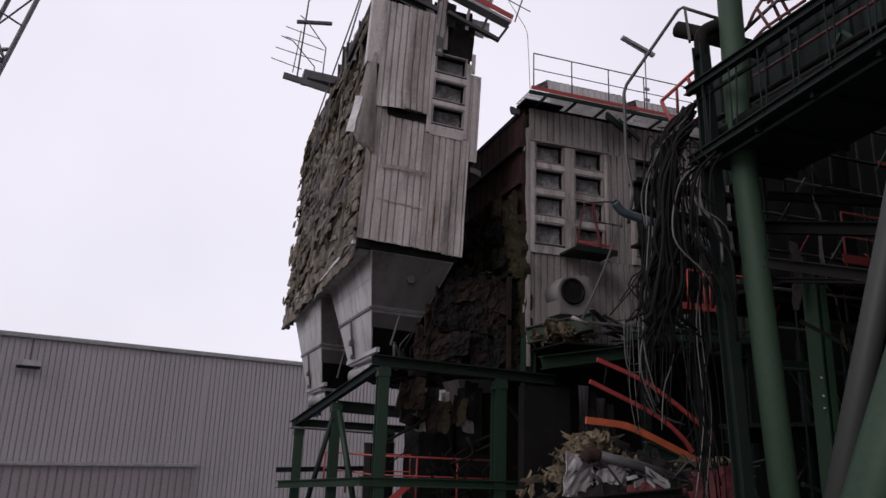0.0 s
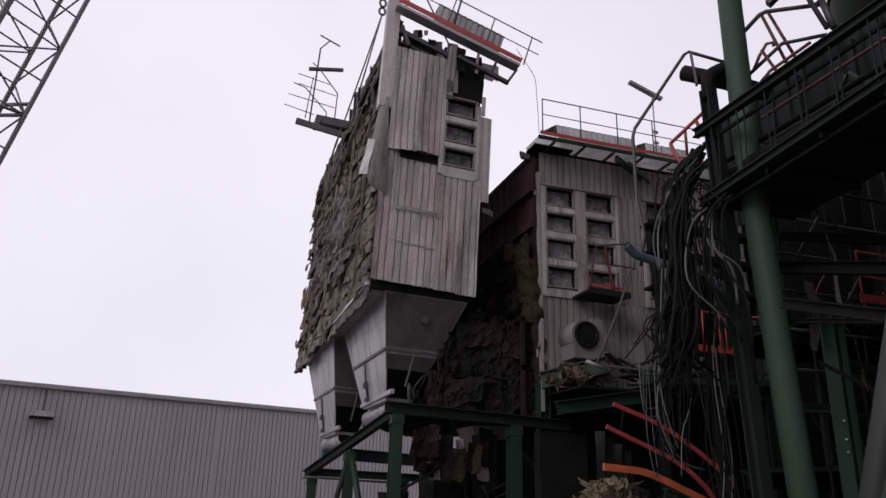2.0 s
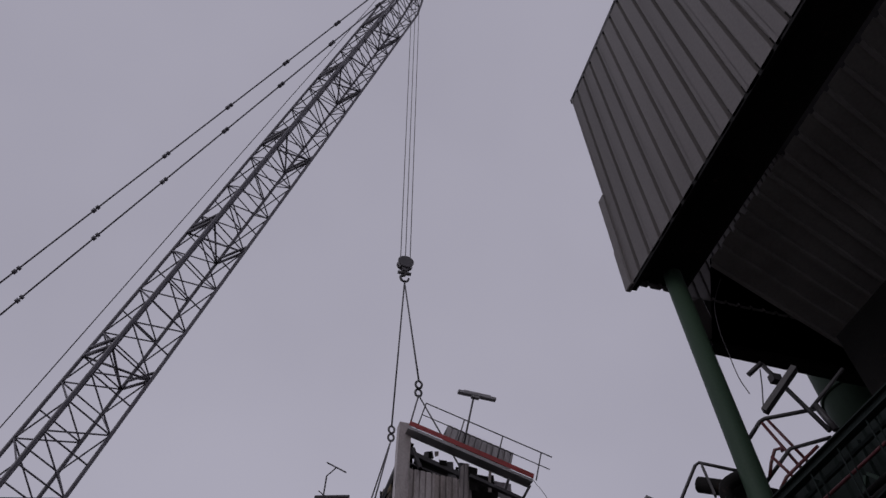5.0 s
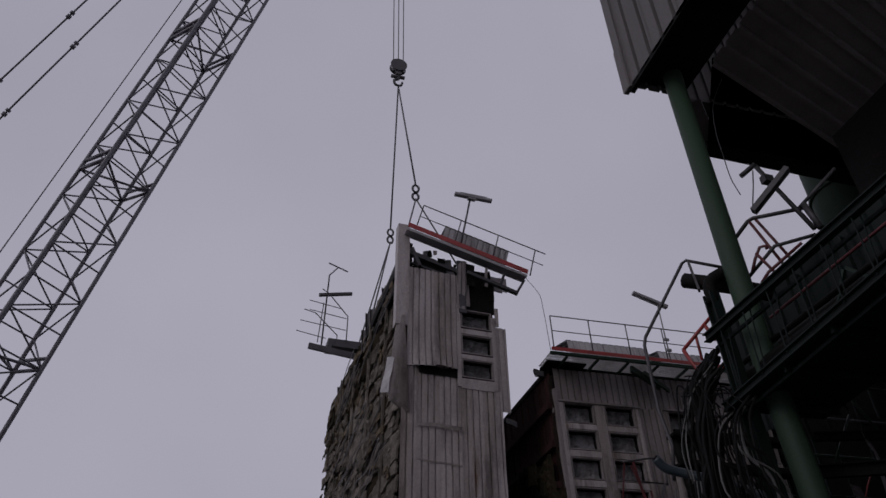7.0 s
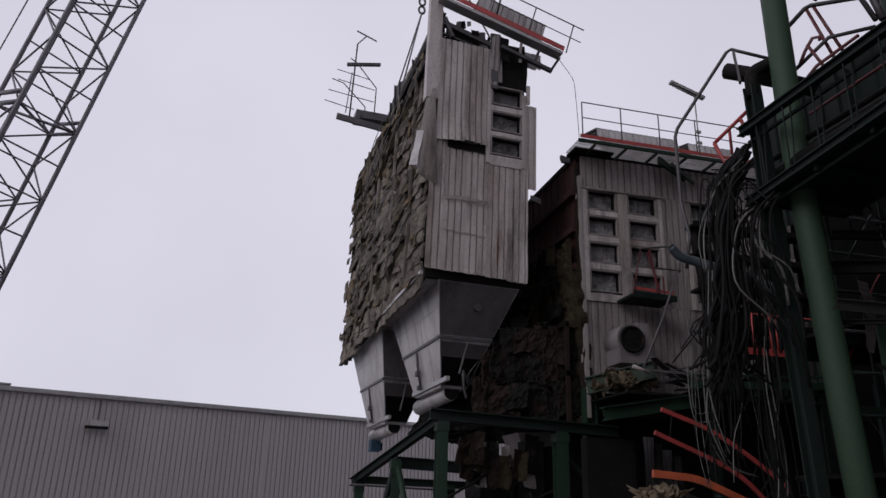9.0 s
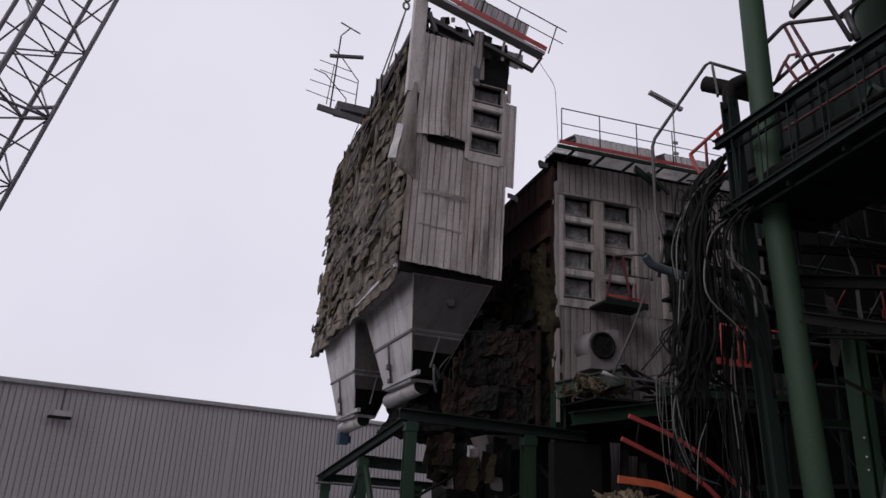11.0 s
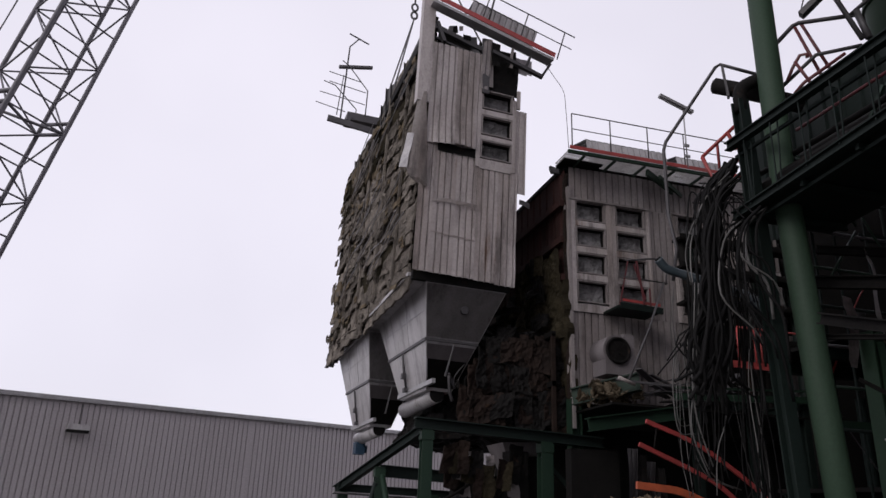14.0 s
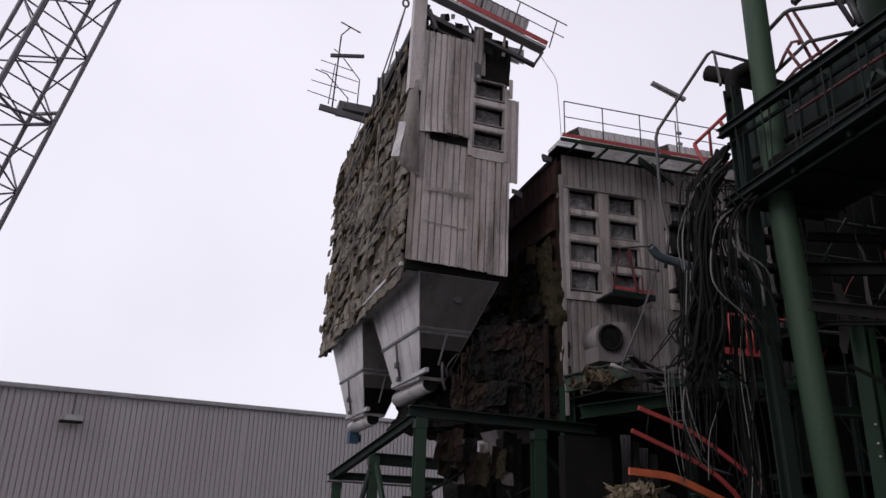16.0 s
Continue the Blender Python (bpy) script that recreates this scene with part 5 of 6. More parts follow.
def build_wreckage():
    rng = random.Random(21)
    h = made("rubble_heap", lambda bm: heap(bm, (8.2, 12.3, -0.6), 3.4, 2.2, 1.9, 3.3, 90), SOOT_SHADE)
    tagged(h, "heap of dark rubble and torn insulation in front of the platform", "rubble", kind="stuff")

    ball = bmesh.new()
    bmesh.ops.create_icosphere(ball, subdivisions=3, radius=1)
    ball_v, ball_f = [v.co.copy() for v in ball.verts], [[v.index for v in f.verts] for f in ball.faces]
    ball.free()

    def clumps(bm, spots, lo, hi):
        for x, y, z in spots:
            r = rng.uniform(lo, hi)
            s = rng.random() * 90
            sc = Vector((rng.uniform(1.0, 2.6), rng.uniform(0.5, 1.3), rng.uniform(0.16, 0.5)))
            rot = Euler((rng.uniform(-1.1, 1.1), rng.uniform(-1.1, 1.1), rng.uniform(0, 6))).to_matrix()
            vs = []
            for p in ball_v:
                q = p + Vector((s, 0, 0))
                k = 1 + 0.8 * noise.noise(q * 1.5) + 0.6 * noise.noise(q * 3.5) + 0.45 * noise.noise(q * 7)
                vs.append(bm.verts.new(Vector((x, y, z)) + rot @ Vector((p.x * sc.x, p.y * sc.y, p.z * sc.z)) * r * k))
            for f in ball_f:
                bm.faces.new([vs[i] for i in f])
    top = [(rng.gauss(7.35, 0.5), rng.uniform(12.0, 12.9), 0) for _ in range(330)]
    top = [(x, y, 1.0 + 0.85 * math.exp(-((x - 7.3) / 0.65) ** 2) + rng.uniform(-0.35, 0.08)) for x, y, _ in top]
    top += [(rng.uniform(7.8, 10.2), rng.uniform(11.9, 12.9), rng.uniform(0.6, 1.5)) for _ in range(260)]
    w = made("torn_wool_heap", lambda bm: clumps(bm, top, 0.02, 0.085), WOOL_L)
    tagged(w, "heap of torn yellow-brown mineral wool on the rubble", "insulation", kind="stuff")
    w = made("platform_wool", lambda bm: clumps(bm, [(rng.uniform(8.25, 9.5), rng.uniform(15.8, 16.8), 4.35 + rng.uniform(-0.1, 0.25)) for _ in range(110)], 0.03, 0.11), WOOL_L)
    tagged(w, "clumps of torn mineral wool on the platform edge", "insulation", kind="stuff")
    w = made("platform_scrap", lambda bm: ([bar(bm, (rng.uniform(9.4, 12.5), rng.uniform(15.5, 16.9), rng.uniform(4.3, 4.7)), (rng.uniform(9.4, 12.5), rng.uniform(15.5, 16.9), rng.uniform(4.4, 5.3)), rng.uniform(0.05, 0.3), 0.03) for _ in range(26)]), STEEL)
    tagged(w, "dark bent scrap lying on the platform", "scrap", kind="stuff")
    w = made("heap_scrap", lambda bm: ([bar(bm, (rng.uniform(6.4, 10.6), rng.uniform(11.3, 12.6), rng.uniform(0.3, 1.3)), (rng.uniform(6.4, 10.6), rng.uniform(11.3, 12.6), rng.uniform(0.4, 1.6)), rng.uniform(0.015, 0.08), 0.015) for _ in range(110)]), STEEL)
    tagged(w, "bent dark metal scraps in the rubble heap", "scrap", kind="stuff")
    for k, (x, z, s) in enumerate(((6.75, 1.15, 0.4), (7.45, 1.05, 0.32), (7.2, 0.85, 0.38))):
        q = made("crumpled_sheet", lambda bm: (lumps(bm, (x - s, 11.7 - 0.1 * k, z - 0.35), (1, 0.2, 0.1 * k), (0.15, 0, 1), s * 1.6, 0.75, 10, 10, 0.1, 70 + k * 4, 0.06, 0.015)), HOPPER)
        tagged(q, "crumpled pale metal sheet on the rubble heap", "metal sheet")
    for k in range(14):
        x, z = rng.uniform(6.5, 9.3), rng.uniform(0.85, 1.3)
        q = made("bent_offcut", lambda bm: lumps(bm, (x, 11.45 + rng.uniform(-0.1, 0.1), z), (1, rng.uniform(-0.5, 0.5), rng.uniform(-1.2, 0.4)), (rng.uniform(-0.3, 0.3), 0.3, 1), rng.uniform(0.2, 0.6), rng.uniform(0.05, 0.16), 8, 4, 0.04, k * 3.7, 0.03, 0.012), (HOPPER, GALV, STEEL)[k % 3])
        tagged(q, "bent offcut of grey sheet metal on the rubble heap", "metal offcut", "metal offcuts")
    a, b, c = [Vector(v) for v in ((6.94, 11.60, 1.52), (7.81, 11.60, 1.35), (9.07, 11.60, 1.03))]
    e = thing("scrap_pipe", "dented grey pipe lying across the rubble", "pipe", a)
    made("shaft", lambda bm: tube(bm, [a - a, b - a, c - a], 0.095, 14), STEEL, e)
    made("elbow", lambda bm: tube(bm, bend([(0.06, 0, -0.01), (-0.12, 0.02, 0.02), (-0.2, 0.05, -0.1)], 5), 0.112, 12), BROWN, e, "rusty flanged elbow")
    q = made("maroon_sheet", lambda bm: lumps(bm, (7.0, 11.2, 0.42), (1, 0, 0.16), (0.1, 0.55, 1), 2.9, 0.62, 30, 8, 0.07, 55, 0.05, 0.02), MAROON)
    tagged(q, "crumpled dark red sheet metal on the rubble", "metal sheet")
    q = made("rusty_channel", lambda bm: ibeam(bm, (6.3, 11.3, 0.75), (8.3, 11.1, 0.95), 0.16, 0.14, 0.02), SOOT_SHADE)
    tagged(q, "blackened steel channel under the rubble", "beam")
    a, b = [Vector(v) for v in ((8.42, 12.30, 1.65), (9.95, 12.30, 1.11))]
    q = made("fallen_beam", lambda bm: ibeam(bm, a, b + (b - a) * 0.5, 0.2, 0.3, 0.025), GREEN)
    tagged(q, "fallen dark green steel beam in the rubble", "beam")
    # red ladder and bent channel
    p1, p2 = bend(((7.86, 13.00, 3.38), (9.01, 13.00, 2.98), (10.10, 13.00, 2.32), (10.58, 13.00, 1.93)), 5), bend(((7.68, 13.00, 2.93), (9.19, 13.00, 2.34), (9.82, 13.00, 1.91), (10.06, 13.00, 1.63)), 5)
    e = thing("fallen_ladder", "bent red steel ladder hanging from the platform", "ladder", p1[0])
    o = p1[0]
    made("ladder_string", lambda bm: sweep(bm, [u - o for u in p1], 0.05, 0.085), RED, e)
    made("ladder_string", lambda bm: sweep(bm, [u - o for u in p2], 0.05, 0.085), RED, e)
    for k in range(1, 14, 2):
        made("rung", lambda bm: tube(bm, [p1[k] - o, p2[k] - o], 0.018, 6), SOOT_SHADE, e)
    p3 = bend(((7.23, 12.40, 2.14), (7.64, 12.40, 2.11), (8.12, 12.40, 2.06), (8.75, 12.40, 1.84), (9.92, 12.40, 1.37)), 5)
    q = made("bent_channel", lambda bm: sweep(bm, p3, 0.07, 0.13), ORANGE)
    tagged(q, "bent orange toe board lying over the rubble", "toe board")
    ca, cb, cc, cd = [Vector(v) for v in ((6.95, 18.60, 3.32), (9.04, 18.60, 3.44), (7.76, 18.60, 1.47), (8.18, 18.60, 1.49))]

    def inner(bm):
        """A small inverted pyramid on a stem."""
        y0, y1 = Vector((0, 0, 0)), Vector((0, 1.3, 0))
        m0, m1, g = Vector((0, 0.5, 0)), Vector((0, 0.8, 0)), Vector((0, 0, cc.z + 1.5))
        T = [bm.verts.new(v) for v in (ca + y0, cb + y0, cb + y1, ca + y1)]
        B = [bm.verts.new(v) for v in (cc + m0, cd + m0, cd + m1, cc + m1)]
        G = [bm.verts.new(v.co - g) for v in B]
        for P, Q in ((T, B), (B, G)):
            for k in range(4):
                bm.faces.new((P[k], Q[k], Q[(k + 1) % 4], P[(k + 1) % 4]))
        bm.faces.new(T[::-1])
        bm.faces.new(G)
        bmesh.ops.recalc_face_normals(bm, faces=bm.faces[:])
    # dark sheets below the platform
    for k in range(4):
        q = made("hanging_sheet", lambda bm: ribbed(bm, (8.35 + k * 0.28, 14.7 + 0.1 * k, 0.9), (1, 0.1, 0), (0.02, 0, 1), 0.27, 2.1 - 0.12 * k, 0.13, 0.03, rows=5, warp=lambda a, b: 0.12 * noise.noise(Vector((a * 2 + k, b, 9)))), SOOT_SHADE if k % 2 else STEEL)
        tagged(q, "dark torn metal sheet hanging below the platform", "metal sheet", "hanging sheets")
    q = made("tank_wall", lambda bm: box(bm, (8.05, 15.7, 1.2), (1.2, 0.3, 3.6)), SOOT_SHADE)
    tagged(q, "blackened steel panel beside the green frame", "panel")
    q = made("inner_hopper", inner, HOPPER_D)
    tagged(q, "dented grey hopper standing inside the green frame", "hopper")
    for x, y, z, s in ((5.7, 18.6, 2.7, 0.35), (6.9, 18.0, 2.7, 0.25), (5.45, 18.0, 2.95, 0.3), (5.85, 18.0, 2.9, 0.3), (6.3, 18.0, 2.6, 0.3)):
        q = thing("hanging_wool", "torn mineral wool sheet hanging in the steel frame", "insulation", (x, y, z), "hanging wool")
        for k in range(4):
            made("torn_sheet", lambda bm: lumps(bm, (-0.35 + 0.16 * k, 0.08 * k, -0.55 + rng.uniform(-0.2, 0.1)), (1, rng.uniform(-0.4, 0.4), rng.uniform(-0.3, 0.3)), (rng.uniform(-0.2, 0.2), 0, 1), rng.uniform(0.2, 0.45), rng.uniform(0.6, 1.0), 12, 18, 0.08, x * 7 + k * 3, 0.1, 0.05), (RUST_D, MOSS, SOOT_SHADE, CLAD_B)[k], q)
    for x, y, w, d, z0, z1 in ((6.7, 20.2, 1.0, 1.4, -1.5, 2.4), (7.9, 19.4, 1.1, 1.6, -1.5, 3.0), (5.6, 21.4, 0.7, 0.8, -1.5, 1.6), (7.3, 18.6, 0.5, 0.5, 1.6, 3.1)):
        q = made("dust_conveyor", lambda bm: (lumps(bm, (x - w / 2, y - d / 2, z0), (1, 0, 0), (0, 0, 1), w, z1 - z0, 8, 14, 0.05, x * 3, 0.04, d)), SOOT_SHADE)
        tagged(q, "sooty steel machine casing inside the green frame", "machine", "sooty machines")
    for k in range(22):
        x, y, z = rng.uniform(5.2, 7.9), rng.uniform(17.4, 19.0), rng.uniform(0.8, 3.0)
        q = made("loose_pipe", lambda bm: tube(bm, bend([(x, y, z), (x + rng.uniform(-0.5, 0.5), y, z - 0.4), (x + rng.uniform(-0.9, 0.9), y + 0.3, z - rng.uniform(0.5, 1.4))], 4), rng.uniform(0.015, 0.04), 7), SOOT_SHADE)
        tagged(q, "loose pipe end tangled in the steel frame", "pipe", "loose pipes")


def build_pipes():
    def single(name, label, cat, pts, r, mat, smooth=True, seg=10):
        q = made(name, lambda bm: tube(bm, bend(pts, 5) if smooth else pts, r, seg), mat)
        return tagged(q, label, cat)
    s = [Vector(v) for v in ((6.83, 10.60, 5.86), (7.00, 10.60, 5.70), (7.33, 10.50, 5.58), (7.85, 10.10, 5.28), (7.94, 9.70, 5.04), (7.87, 9.20, 4.62))]
    e = thing("cut_pipe", "cut slate-blue pipe with an open bent end", "pipe", s[0])
    made("shaft", lambda bm: tube(bm, bend([v - s[0] for v in s], 5), 0.078, 16), PIPE_B, e)
    made("opening", lambda bm: tube(bm, [Vector((-0.012, 0, 0.012)), Vector((0, 0, 0))], 0.06, 14), SOOT_SHADE, e, "black open pipe end")
    single("bent_handrail", "long bent steel tube torn off a stair rail", "handrail", ((7.24, 10.80, 5.57), (7.32, 10.74, 6.16), (7.24, 10.80, 6.83), (7.24, 10.80, 8.16), (7.28, 10.77, 8.33), (8.09, 10.17, 9.78), (8.16, 10.12, 9.83), (8.69, 9.66, 9.41)), 0.032, STEEL, False)
    single("cut_duct", "sooty cut duct stub beside the column", "duct", ((7.82, 9.88, 9.14), (7.97, 9.63, 8.96), (8.28, 9.23, 8.66), (8.85, 8.97, 8.42)), 0.15, SOOT_SHADE)
    a, b = [Vector(v) for v in ((7.81, 9.63, 9.38), (7.85, 9.60, 8.74))]
    q = made("duct_hanger", lambda bm: bar(bm, a, b, 0.12, 0.04), STEEL)
    tagged(q, "flat steel hanger on the duct stub", "bracket")
    p = [Vector(v) for v in ((10.42, 16.00, 7.37), (9.73, 15.70, 6.02), (8.92, 15.40, 4.65))]
    e = thing("leaning_pole", "thin grey pole with a cross foot leaning on the platform", "pole", p[0])
    made("shaft", lambda bm: tube(bm, [v - p[0] for v in p], 0.03, 8), STEEL, e)
    made("foot", lambda bm: tube(bm, [Vector(v) - p[0] for v in ((8.65, 15.40, 4.68), (9.07, 15.40, 4.54))], 0.045, 8), CLAD, e)
    single("snapped_wire", "thin wire hanging from the casing to the filter house", "wire", ((7.60, 17.00, 14.10), (7.86, 17.00, 13.74), (8.17, 17.00, 13.28), (8.23, 17.00, 12.73), (8.26, 17.00, 12.17), (8.29, 17.00, 11.45)), 0.009, STEEL, True, 5)
    single("hanging_wire", "thin wire hanging under the gallery", "wire", ((9.32, 8.72, 14.02), (8.95, 8.85, 13.2), (8.80, 8.88, 12.40), (8.78, 8.89, 11.77), (8.78, 8.90, 11.09), (8.82, 8.85, 10.63)), 0.01, STEEL, True, 5)


def build_cables():
    rng = random.Random(33)
    runs = (
        (((7.67, 9.49, 7.17), (7.33, 9.76, 6.74), (7.10, 9.92, 6.14), (7.03, 9.97, 5.69), (7.06, 9.95, 5.18)), 2, 0.035, CABLE_L, 0.05), (((7.79, 11.50, 5.69), (7.67, 11.50, 4.90), (7.76, 11.50, 3.93), (7.78, 11.50, 2.69), (7.83, 11.50, 1.89)), 2, 0.022, CABLE_L, 0.06), (((7.72, 11.40, 4.88), (7.74, 11.40, 3.92), (7.80, 11.40, 2.89), (8.07, 11.40, 2.35), (8.52, 11.40, 2.17)), 2, 0.022, CABLE_L, 0.05),
        (((8.15, 11.30, 5.91), (7.97, 11.30, 4.78), (7.98, 11.30, 3.51), (7.98, 11.30, 2.59), (7.85, 11.30, 2.18)), 3, 0.022, CABLE, 0.08), (((8.53, 11.00, 5.11), (8.20, 11.00, 4.69), (8.13, 11.00, 4.21), (8.18, 11.00, 3.28), (7.99, 11.00, 2.67), (7.88, 11.00, 1.94)), 1, 0.02, CABLE_L, 0.04), (((8.31, 10.60, 5.63), (8.35, 10.60, 4.78), (8.35, 10.60, 3.65), (8.36, 10.60, 2.48), (8.44, 10.60, 0.79)), 7, 0.028, CABLE, 0.1),
    )
    more = (
        (((8.38, 10.30, 6.53), (8.48, 10.30, 5.47), (8.39, 10.30, 3.82), (8.53, 10.30, 2.66), (8.49, 10.30, 0.82)), 4, 0.025, CABLE, 0.08), (((8.35, 11.20, 6.84), (8.19, 11.20, 5.67), (8.10, 11.20, 4.34), (8.02, 11.20, 3.09), (7.92, 11.20, 2.18)), 6, 0.035, CABLE, 0.14), (((8.25, 11.00, 4.54), (8.32, 11.00, 3.50), (8.51, 11.00, 2.60), (8.76, 11.00, 1.73)), 2, 0.016, CABLE, 0.05),
        (((7.68, 11.60, 4.81), (7.60, 11.60, 3.93), (7.60, 11.60, 3.14), (7.97, 11.60, 3.10)), 2, 0.025, CABLE_L, 0.04), (((7.42, 9.81, 6.73), (7.67, 9.61, 6.57), (7.58, 9.69, 5.88), (7.44, 9.79, 5.19), (7.17, 10.00, 4.43), (6.92, 10.17, 3.67)), 6, 0.03, CABLE, 0.16), (((7.70, 9.21, 6.54), (7.54, 9.33, 6.06), (7.60, 9.29, 5.46), (7.63, 9.26, 5.13), (7.70, 9.21, 4.88), (7.69, 9.21, 4.32)), 4, 0.024, CABLE, 0.1), (((7.54, 9.72, 6.87), (7.37, 9.85, 6.21), (7.36, 9.86, 5.40), (7.30, 9.90, 4.52), (7.14, 10.01, 3.67)), 9, 0.032, CABLE, 0.16),
    )
    for pts, n, r, mat, spread in runs + more:
        for k in range(n):
            off = Vector((rng.gauss(0, spread * 1.2), rng.gauss(0, spread), rng.gauss(0, spread * 0.8)))
            line = ((7.5, 9.3, 6.3),) + pts if n == 9 else pts
            q = [Vector(p) + off + Vector((rng.gauss(0, spread * 0.5), rng.gauss(0, spread * 0.5), rng.gauss(0, spread * 0.4))) for p in line]
            c = made("hanging_cable", lambda bm: tube(bm, bend(q, 5), r * rng.uniform(0.26, 0.52), 6), CABLE_L if rng.random() < 0.03 else mat)
            tagged(c, "cut cable hanging in a tangle from the walkway", "cable", "hanging cables")
    # the thick bundle that sags off the end of the walkway, and the long thin ends below it
    for k in range(46):
        g = [rng.gauss(0, 1) for _ in range(8)]
        q = [Vector((7.74 + 0.06 * g[0], 9.6 + 0.1 * g[1], 7.25 + 0.15 * g[2])), Vector((7.42 + 0.09 * g[3], 9.7 + 0.1 * g[1], 6.75 + 0.1 * g[2])), Vector((7.3 + 0.12 * g[4], 9.72 + 0.12 * g[1], 5.9)), Vector((7.22 + 0.14 * g[5], 9.7 + 0.12 * g[1], 5.0)), Vector((7.1 + 0.2 * g[6], 9.7 + 0.12 * g[1], 4.2)), Vector((6.98 + 0.26 * g[7], 9.7, rng.uniform(3.1, 3.9)))]
        c = made("hanging_cable", lambda bm: tube(bm, bend(q, 5), rng.uniform(0.012, 0.034), 7), CABLE)
        tagged(c, "thick black cable sagging off the walkway end", "cable", "hanging cables")
    for k in range(20):
        x, z1 = (rng.uniform(6.75, 7.35), rng.uniform(1.9, 3.2)) if k % 2 else (rng.uniform(7.6, 8.0), rng.uniform(0.6, 1.6))
        q = [Vector((x + 0.12, 9.75, 5.2)), Vector((x + rng.gauss(0.05, 0.05), 9.75, 4.4)), Vector((x + rng.gauss(0, 0.06), 9.75, 3.5)), Vector((x + rng.gauss(0, 0.1), 9.75, (3.5 + z1) / 2)), Vector((x + rng.gauss(0, 0.14), 9.75, z1))]
        c = made("hanging_cable", lambda bm: tube(bm, bend(q, 5), rng.uniform(0.008, 0.015), 6), CABLE_L if k % 5 == 0 else CABLE)
        tagged(c, "thin cut cable end hanging below the walkway", "cable", "hanging cables")
    # loose loops in the tangle
    for k in range(14):
        c0 = Vector((rng.uniform(7.45, 7.7), rng.uniform(8.7, 9.38), 6.22))
        w, h = rng.uniform(0.15, 0.6), rng.uniform(0.5, 1.6)
        q = [c0, c0 + Vector((-w * 0.6, 0.1, -h * 0.3)), c0 + Vector((-w, 0, -h)), c0 + Vector((-w * 0.2, -0.1, -h * 1.4)), c0 + Vector((w * 0.3, 0, -h * rng.uniform(1.5, 2.2)))]
        c = made("hanging_cable", lambda bm: tube(bm, bend(q, 5), rng.uniform(0.01, 0.025), 6), CABLE_L if k % 6 == 0 else CABLE)
        tagged(c, "cut cable hanging in a tangle from the walkway", "cable", "hanging cables")


def build_upper_right():
    def line(name, pts, r, mat, parent, o):
        made(name, lambda bm: tube(bm, [Vector(v) - o for v in pts], r, 7), mat, parent)
    o = Vector((8.7, 9.5, 7.8))
    e = thing("stair_cage", "twisted red ladder cage and rails above the walkway", "ladder cage", o)
    for name, pts, r, m in (("top_rail", ((8.60, 9.20, 9.71), (8.87, 8.95, 10.06), (8.94, 8.88, 10.09), (9.47, 8.31, 9.96), (9.56, 8.21, 9.94)), 0.04, STEEL), ("cage_bar", ((8.89, 8.93, 10.02), (9.10, 8.71, 8.90)), 0.03, MAROON), ("cage_bar", ((9.11, 8.99, 10.18), (9.35, 8.75, 9.12)), 0.03, MAROON), ("hoop", ((8.58, 8.95, 8.85), (8.66, 8.88, 9.08), (8.76, 8.78, 9.30), (8.83, 8.70, 9.29), (8.83, 8.70, 9.22)), 0.03, MAROON), ("knee_rail", ((8.56, 9.11, 8.79), (9.00, 8.67, 9.29), (9.47, 8.15, 9.25)), 0.035, STEEL), ("cage_bar", ((8.57, 8.82, 8.51), (8.69, 8.71, 8.69), (9.15, 8.22, 9.06)), 0.03, MAROON), ("cage_bar", ((8.62, 8.77, 9.13), (8.77, 8.62, 8.60)), 0.028, MAROON)):
        line(name, pts, r, m, e, o)
    o2 = Vector((9.6, 8.0, 9.0))
    f = thing("lamp_mast", "bent lamp mast with a dark strip lamp above the walkway", "lamp mast", o2)
    line("mast", ((9.05, 8.48, 11.12), (9.41, 8.07, 9.31)), 0.045, STEEL, f, o2)
    line("stay", ((9.34, 8.15, 9.84), (9.85, 7.54, 10.38)), 0.035, STEEL, f, o2)
    line("stay", ((9.40, 8.08, 9.88), (9.48, 8.00, 9.29)), 0.06, STEEL, f, o2)
    line("arm", ((8.55, 8.42, 10.68), (8.76, 8.20, 10.84)), 0.05, STEEL, f, o2)
    line("wire", ((8.71, 8.25, 10.71), (8.65, 8.31, 10.37), (8.55, 8.42, 9.88)), 0.012, STEEL, f, o2)
    a, b = [Vector(v) - o2 for v in ((8.55, 8.42, 9.82), (9.09, 7.84, 10.48))]
    made("strip_lamp", lambda bm: bar(bm, a, b, 0.16, 0.1), STEEL, f)
    c = Vector((8.90, 8.19, 10.47)) - o2
    made("junction_box", lambda bm: box(bm, c, (0.2, 0.14, 0.16)), STEEL, f)
    g = Vector((7.9, 10.3, 8.0))
    h = thing("stair_rail", "bent red stair rail beside the dark post", "stair rail", g)
    for name, pts, r in (("top_rail", ((7.78, 10.41, 7.92), (8.30, 10.01, 8.50)), 0.035), ("bent_rail", ((7.79, 10.41, 7.92), (7.92, 10.31, 7.41), (8.29, 10.01, 7.80)), 0.04), ("rail_post", ((8.13, 10.40, 8.29), (8.13, 10.40, 7.75)), 0.025), ("rail_post", ((8.16, 10.12, 8.37), (8.26, 10.04, 7.99)), 0.035)):
        line(name, pts, r, RED, h, g)
    t = thing("far_duct", "pale green vertical duct behind the walkway", "duct", (15.6, 12.0, 10.9))
    made("shell", lambda bm: tube(bm, [(0, 0, 0), (0, 0, 9.6)], 0.9, 32), GREEN_L, t)
    for z in (0, 3.6, 7.6):
        made("flange", lambda bm: tube(bm, [(0, 0, z), (0, 0, z + 0.12)], 0.96, 32), GREEN_L, t)


